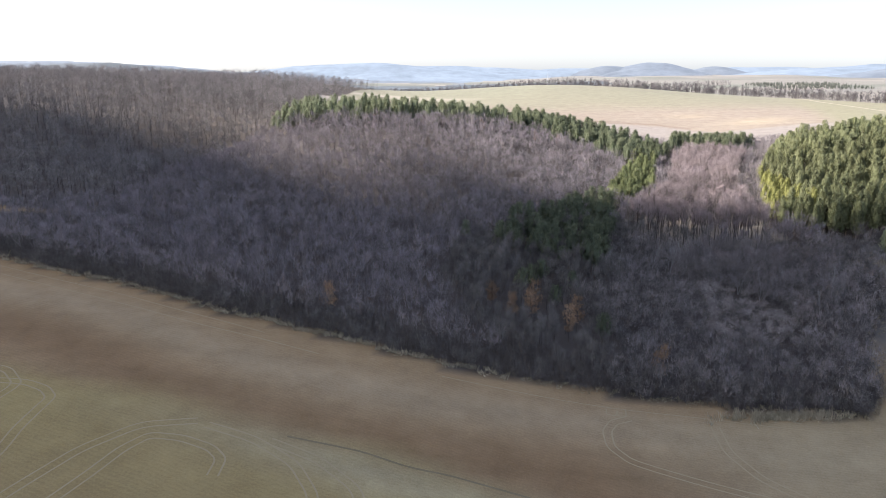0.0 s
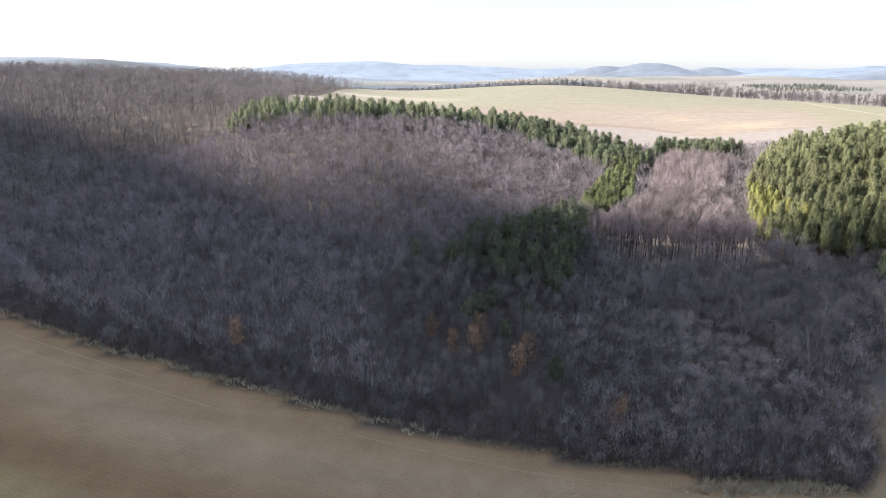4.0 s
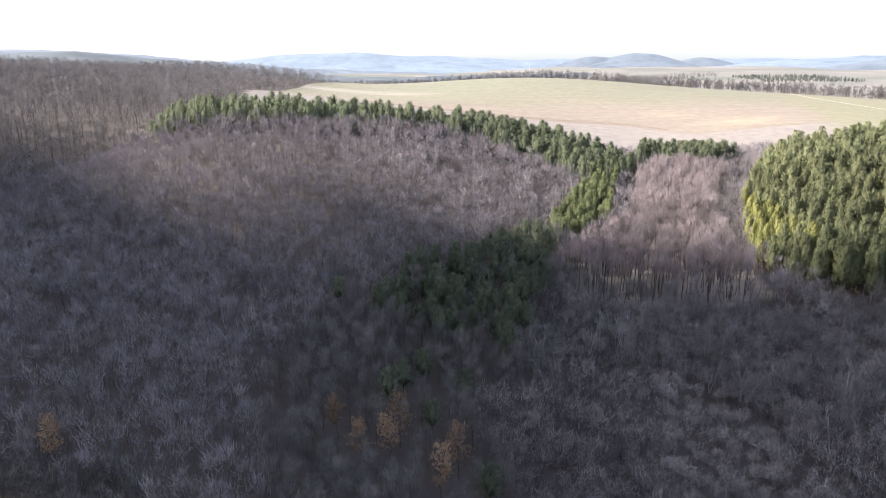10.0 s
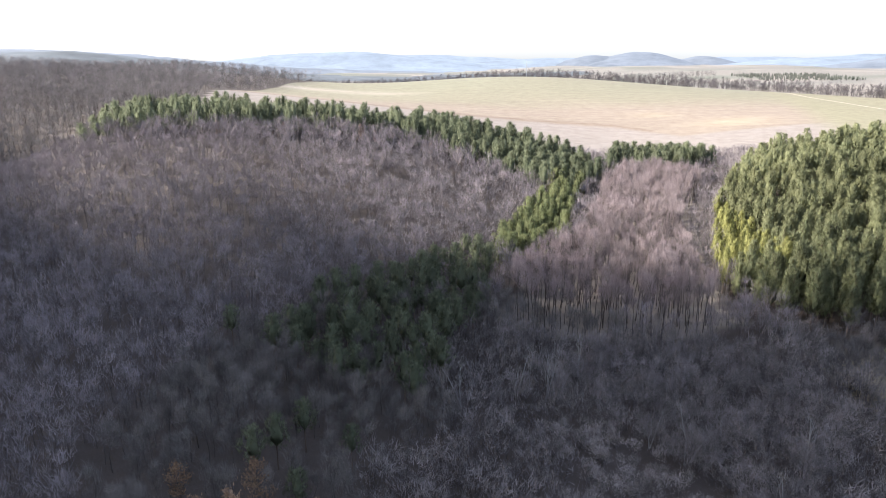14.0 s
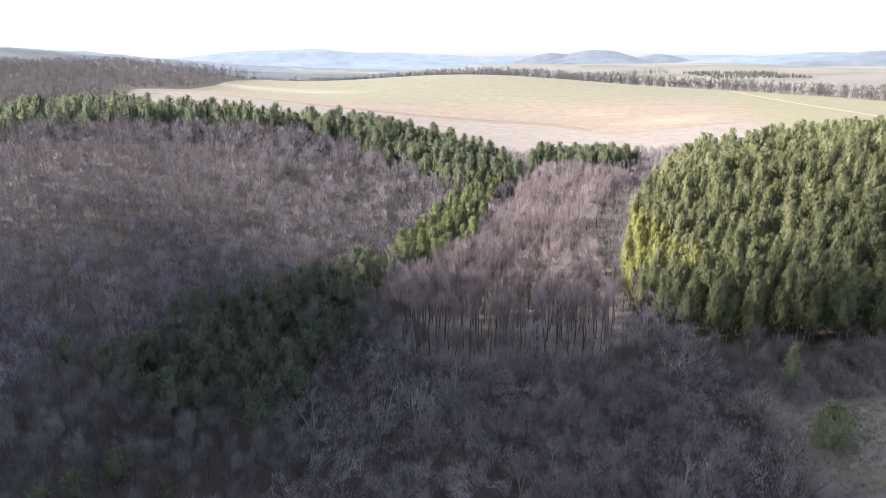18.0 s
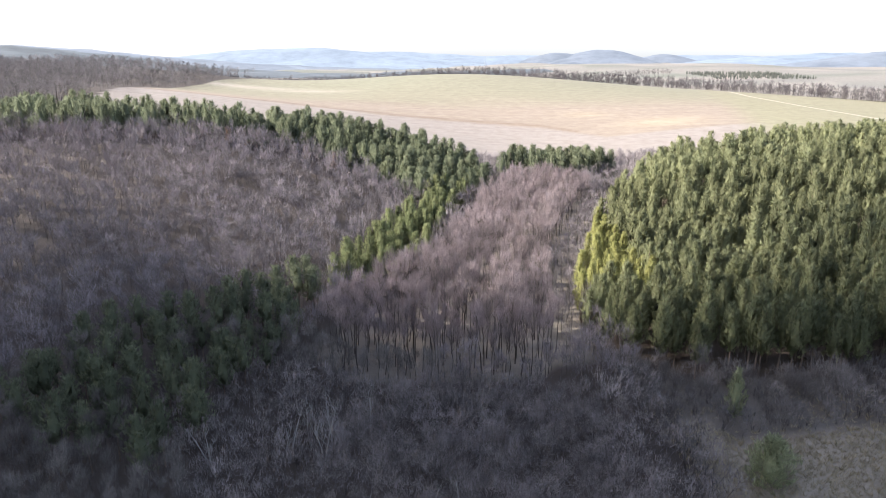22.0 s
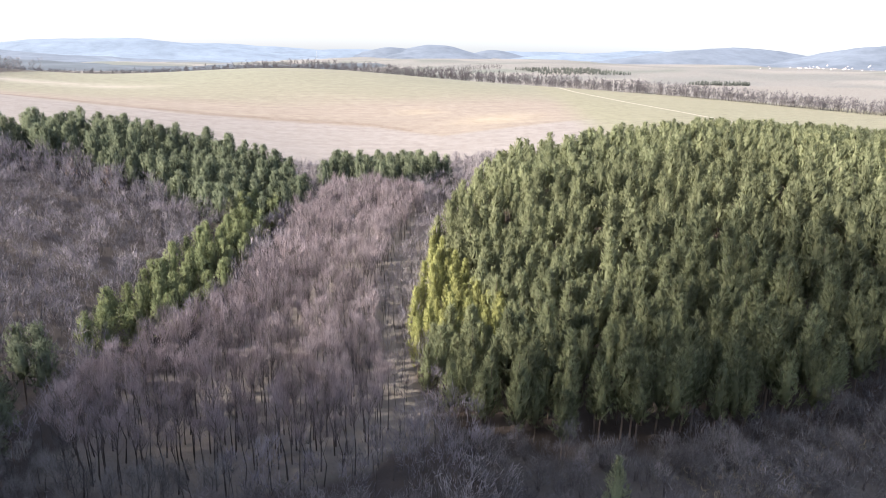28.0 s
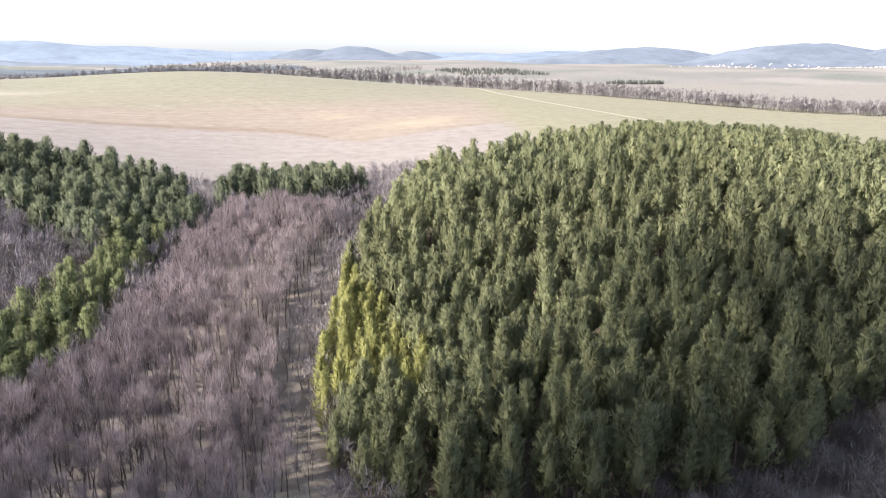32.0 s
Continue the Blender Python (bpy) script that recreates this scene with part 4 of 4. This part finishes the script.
OAK = []
for i in range(3):
    o = bare_tree(340 + i, 10.5, 2.6, 0.25, 18, 700, 0.12, 0.5, 0.26, 0.8)
    OAK.append(o)
stand("withered_oak", OAK, spots(*OAKS), {"trunk": M_BARK, "crown": M_OAK_LEAF}, "small oak that keeps its withered brown leaves", "tree", "oaks with brown leaves", 46, (0.85, 1.1))
DEAD = [bare_tree(350 + i, 12.0, 2.2, 0.3, 11, 60, 0.17, 1.4, 0.06, 1.3, 2) for i in range(4)]
stand("dead_tree", DEAD, spots((72, 226), (75.5, 229.5), (78, 225), (79, 230), (80.5, 227), (86, 231), (111, 187), (102, 206), (96, 210), (120, 199), (60, 222)), {"trunk": M_PALE, "crown": M_PALE}, "dead tree with a bleached pale trunk", "tree", "pale dead trees", 47, (0.7, 1.1))

M_NEEDLE_BROWN = surface("browned_pine_needles", (0.27, 0.185, 0.13), (0.37, 0.265, 0.19), 0.3, bump=0, tone=0.2, island=0.2, thin=0.3)
stand("browned_pine", BROAD[:3], spots((21, 398.5), (27, 400), (-12, 394), (52, 395), (-40, 391), (64, 388)), {"trunk": M_PINE_BARK, "crown": M_NEEDLE_BROWN}, "dying pine with rust-brown needles on the ridge", "tree", "browned pines", 59, (0.6, 0.85))
SPREADING = [bare_tree(355, 7.6, 4.6, 0.1, 26, 620, 0.26, 1.5, 0.04, 1.0, stems=4, sides=4)]
stand("spreading_tree", SPREADING, spots((201, 226.5)), {"trunk": M_PALE, "crown": M_TWIG_SCRUB}, "wide leafless tree with pale spreading limbs", "tree", "pale dead trees", 60, (1.0, 1.0))

# ---- dry clearing and scrub before the pine wood ----
FRONT_SCRUB = [(136, 246), (141, 232), (150, 224), (166, 222), (190, 220), (260, 224), (260, 250), (217, 243), (198, 239), (179, 237), (166, 240), (151, 242), (138, 254)]
LOW_FAR = [shrub(380 + i, 3.4, 2.5, 3, 95, 0.1, 1.0) for i in range(5)]
front_places = sow(3.3, (134, 262, 218, 262), lambda x, y: inside(FRONT_SCRUB, x, y) & (np.hypot(x - 153, y - 228.5) > 2.5), 51)
more = sow(3.4, (128, 262, 150, 236), lambda x, y: ~in_bare(x, y) & (wander(x, y, 9, 0.7) > -0.25 - 0.012 * (x - 150)) & ~(inside(CLEARING, x, y)) & (x > 110 + 0.5 * (y - 150)), 52)
LOW = [shrub(360 + i, 3.4, 2.4, 5, 300, 0.06, 0.95) for i in range(5)] + [bare_tree(366, 6.5, 2.2, 0.15, 20, 320, 0.08, 1.1, 0.03, 0.9, stems=2)]
stand("thorn_bush", LOW, front_places[:260], {"trunk": M_BARK, "crown": M_TWIG_THORN}, "grey leafless thorn bush on dry grass", "bush", "bushes before the pine wood", 53, (0.55, 1.35))

wood("thorn_scrub", LOW_FAR, np.concatenate([more, front_places[260:]]), {"trunk": M_BARK, "crown": M_TWIG_THORN}, "low grey leafless scrub on dry ground", "scrub", 56, (0.5, 1.4))


def tussock(seed):
    rng = np.random.default_rng(seed)
    root = np.concatenate([rng.normal(size=(14, 2)) * 0.18, np.zeros((14, 1))], 1)
    way = np.concatenate([rng.normal(size=(14, 2)) * 0.3, rng.uniform(0.3, 0.75, (14, 1))], 1)
    return {"crown": blades(root, root + way, 0.06, rng)}


grass_places = sow(1.7, (104, 215, 146, 232), lambda x, y: ~in_bare(x, y) & (wander(x, y, 9, 1.2) > -0.5), 54, 0.5)
grass_places = np.concatenate([grass_places, sow(0.9, (138, 180, 194, 230), lambda x, y: inside(CLEARING, x, y), 58, 0.5)])
edge_grass = np.concatenate([edge_line + [0, -1.0], edge_line + [0.8, -0.4], edge_line + [0.4, -1.6]])
edge_grass = np.concatenate([edge_grass, level_at(edge_grass[:, 0], edge_grass[:, 1])[:, None]], 1)
reed_line = np.concatenate([edge_line[:170] + [0.2, -1.2], edge_line[:170] + [0.9, -1.6]])
reed_line = np.concatenate([reed_line, np.random.default_rng(9).normal(size=(220, 2)) * (7, 0.9) + (80, 141.6)])
reed_places = np.concatenate([reed_line, level_at(reed_line[:, 0], reed_line[:, 1])[:, None]], 1)
wood("reeds", [tussock(376 + i) for i in range(3)], reed_places, {"crown": M_REED}, "pale dry reeds along the edge of the stubble", "grass", 57, (1.4, 2.6))
wood("dry_grass", [tussock(370 + i) for i in range(4)], np.concatenate([grass_places, edge_grass]), {"crown": M_GRASS}, "tufts of dry straw-coloured grass", "grass", 55, (0.7, 1.6))

# ---- tree belts beyond the wide field ----
BELT = [bare_tree(400 + i, 15.5, 4.4, 0.05, 7, 64, 0.2, 2.5, 0.4, 0.8, sides=3) for i in range(6)]
belt_places = []
for line, depth in (([(60, 1190), (180, 1140), (330, 1090), (470, 1010), (590, 880), (720, 720), (900, 640), (1100, 600)], 40), ([(-130, 1180), (-20, 1220), (60, 1190)], 40), ([(-210, 1050), (-130, 1180)], 40), ([(250, 1650), (620, 1600)], 30), ([(-250, 1500), (100, 1560)], 40), ([(500, 2000), (800, 1950)], 60)):
    for (ax, ay), (bx, by) in zip(line, line[1:]):
        n = int(math.hypot(bx - ax, by - ay) / (0.85 if ay < 1230 else 2.4))
        belt_places += [(ax + (bx - ax) * i / n + random.uniform(-3, 3), ay + (by - ay) * i / n + random.uniform(0, depth)) for i in range(n)]
belt_places = spots(*belt_places)
BELT_LOW = [bare_tree(410 + i, 7.5, 4.2, 0.05, 6, 44, 0.2, 1.9, 0.36, 0.7, sides=3) for i in range(4)]
wood("belt_understory", BELT_LOW, belt_places[::3] + np.array([1.5, -3.0, -0.5]), {"trunk": M_BARK, "crown": M_TWIG_FAR}, "bushes under the far tree belt", "scrub", 62, (0.6, 1.2))
wood("tree_belt", BELT, belt_places, {"trunk": M_BARK, "crown": M_TWIG_FAR}, "long belt of leafless trees behind the field", "forest", 61, (0.62, 1.05))

COPSE = [pine_tree(420 + i, 12, 3.4, 0.1, 14, 4, 1.6, 0.8) for i in range(4)]
for near_x, near_y, wide, deep, count in ((930, 1820, 120, 110, 420), (1010, 1320, 60, 24, 110)):
    copse = np.random.default_rng(count).uniform(-1, 1, (count, 2)) * (wide, deep) + (near_x, near_y)
    wood("pine_copse", COPSE, spots(*copse), {"trunk": M_PINE_BARK, "crown": M_COPSE}, "dark pine copse among the far fields", "forest", count, (0.5, 0.85))

# ---- distance: hills in the haze, a village, a mast ----
for i, (a, b, wide, deep, h, tint) in enumerate(FAR_HILLS):
    u = np.linspace(-2.6, 2.6, 41)
    HX, HY = np.meshgrid(a + u * wide, b + u * deep)
    keep_in = np.minimum(1, 4700 / np.hypot(HX, HY))
    HX, HY = HX * keep_in, HY * keep_in
    HZ = 9 + h * np.exp(-(((HX - a) / wide) ** 2 + ((HY - b) / deep) ** 2) / 2) + 0.04 * h * wander(HX, HY, 120, i) + 0.03 * h * wander(HX, HY, 45, i + 2)
    hid = np.arange(HX.size).reshape(HX.shape)
    hq = np.stack([hid[:-1, :-1], hid[:-1, 1:], hid[1:, 1:], hid[1:, :-1]], -1).reshape(-1, 4)
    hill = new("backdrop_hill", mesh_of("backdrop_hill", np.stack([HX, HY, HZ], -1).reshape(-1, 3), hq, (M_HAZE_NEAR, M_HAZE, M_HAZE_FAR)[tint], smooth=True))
    tagged(hill, "wooded hill pale blue in the haze", "hill", kind="structure")


def house(x, y, turn, size):
    top = tagged(new("house"), "small white house with a pitched roof, far off", "house", "houses of the far village")
    w, d, up = 9 * size, 7 * size, 5 * size
    v = [(-w / 2, -d / 2, -3), (w / 2, -d / 2, -3), (w / 2, d / 2, -3), (-w / 2, d / 2, -3), (-w / 2, -d / 2, up), (w / 2, -d / 2, up), (w / 2, d / 2, up), (-w / 2, d / 2, up)]
    wall = new("wall", mesh_of("wall", v, [(0, 1, 5, 4), (1, 2, 6, 5), (2, 3, 7, 6), (3, 0, 4, 7)], M_WALL))
    e = 0.5
    r = [(-w / 2 - e, -d / 2 - e, up), (w / 2 + e, -d / 2 - e, up), (w / 2 + e, d / 2 + e, up), (-w / 2 - e, d / 2 + e, up), (-w / 2 - e, 0, up + 3 * size), (w / 2 + e, 0, up + 3 * size)]
    roof = new("roof", mesh_of("roof", r, [(0, 1, 5), (0, 5, 4), (2, 3, 4), (2, 4, 5), (3, 0, 4), (1, 2, 5)], M_ROOF))
    for o in (wall, roof):
        o.parent = top
    top.matrix_basis = pose(x, y, max([float(height(x, y))] + [9 + h * math.exp(-(((x - a) / wide) ** 2 + ((y - b) / deep) ** 2) / 2) for a, b, wide, deep, h, tint in FAR_HILLS]), 0, 0, turn)
    return top


rng = random.Random(8)
for k in range(110):
    d, a = rng.uniform(2820, 3060), radians(rng.choice((43, 46, 49, 52, 54, 56)) + rng.gauss(0, 1.3))
    house(110 + d * math.sin(a), 170 + d * math.cos(a), rng.uniform(0, 180), rng.uniform(0.28, 0.55))
mast = tagged(new("radio_mast"), "slim steel mast far off in the haze", "mast")
mast_v, mast_f = tube([(0, 0, -2), (0, 0, 30), (0, 0, 62)], [1.6, 1.1, 0.5], 6)
shaft = new("shaft", mesh_of("shaft", mast_v, mast_f, M_STEEL))
shaft.parent = mast
mast.matrix_basis = pose(330, 2300, float(height(330, 2300)))

# ---- cloud bank high over the land behind the hill, whose shade lies on the valley ----
ball = bmesh.new()
bmesh.ops.create_icosphere(ball, subdivisions=1, radius=1.0)
ball_v = np.array([v.co[:] for v in ball.verts])
ball_f = np.array([[v.index for v in f.verts] for f in ball.faces])
ball.free()
reach_of = CLOUD_UP / math.tan(radians(SUN_UP))
shift = np.array([TO_SUN.x, TO_SUN.y]) / math.hypot(TO_SUN.x, TO_SUN.y) * reach_of
puffs = []
rng = np.random.default_rng(77)
for px, py in rng.uniform((-620, -520), (560, 420), (2600, 2)):
    rim = np.interp(px, (-600, -80, -48, -10, 60, 100, 165, 238, 278, 308, 420), (600, 400, 322, 306, 312, 293, 291, 284, 262, 252, 234)) + 5 * math.sin(px / 40)
    inner = rim - py
    soft_rim = 24 - 8 * min(1, max(0, (px - 130) / 40))
    if inner < -soft_rim or (inner < 1.3 * soft_rim and rng.random() > 0.06 + 0.94 * (inner + soft_rim) / (2.3 * soft_rim)):
        continue
    size = 26 + 20 * rng.random() if inner > 60 else 7 + 7 * rng.random()
    puffs.append((ball_v * size * rng.uniform(0.8, 1.2, 3) * (1, 1, 0.5) + (px + shift[0], py + shift[1], CLOUD_UP + 12 + rng.uniform(-6, 10)), ball_f))
cloud_v, cloud_f = merge(puffs)
tagged(new("cloud", mesh_of("cloud", cloud_v, cloud_f, M_CLOUD, smooth=True)), "ragged grey-white cloud bank drifting over the land", "cloud", kind="structure")
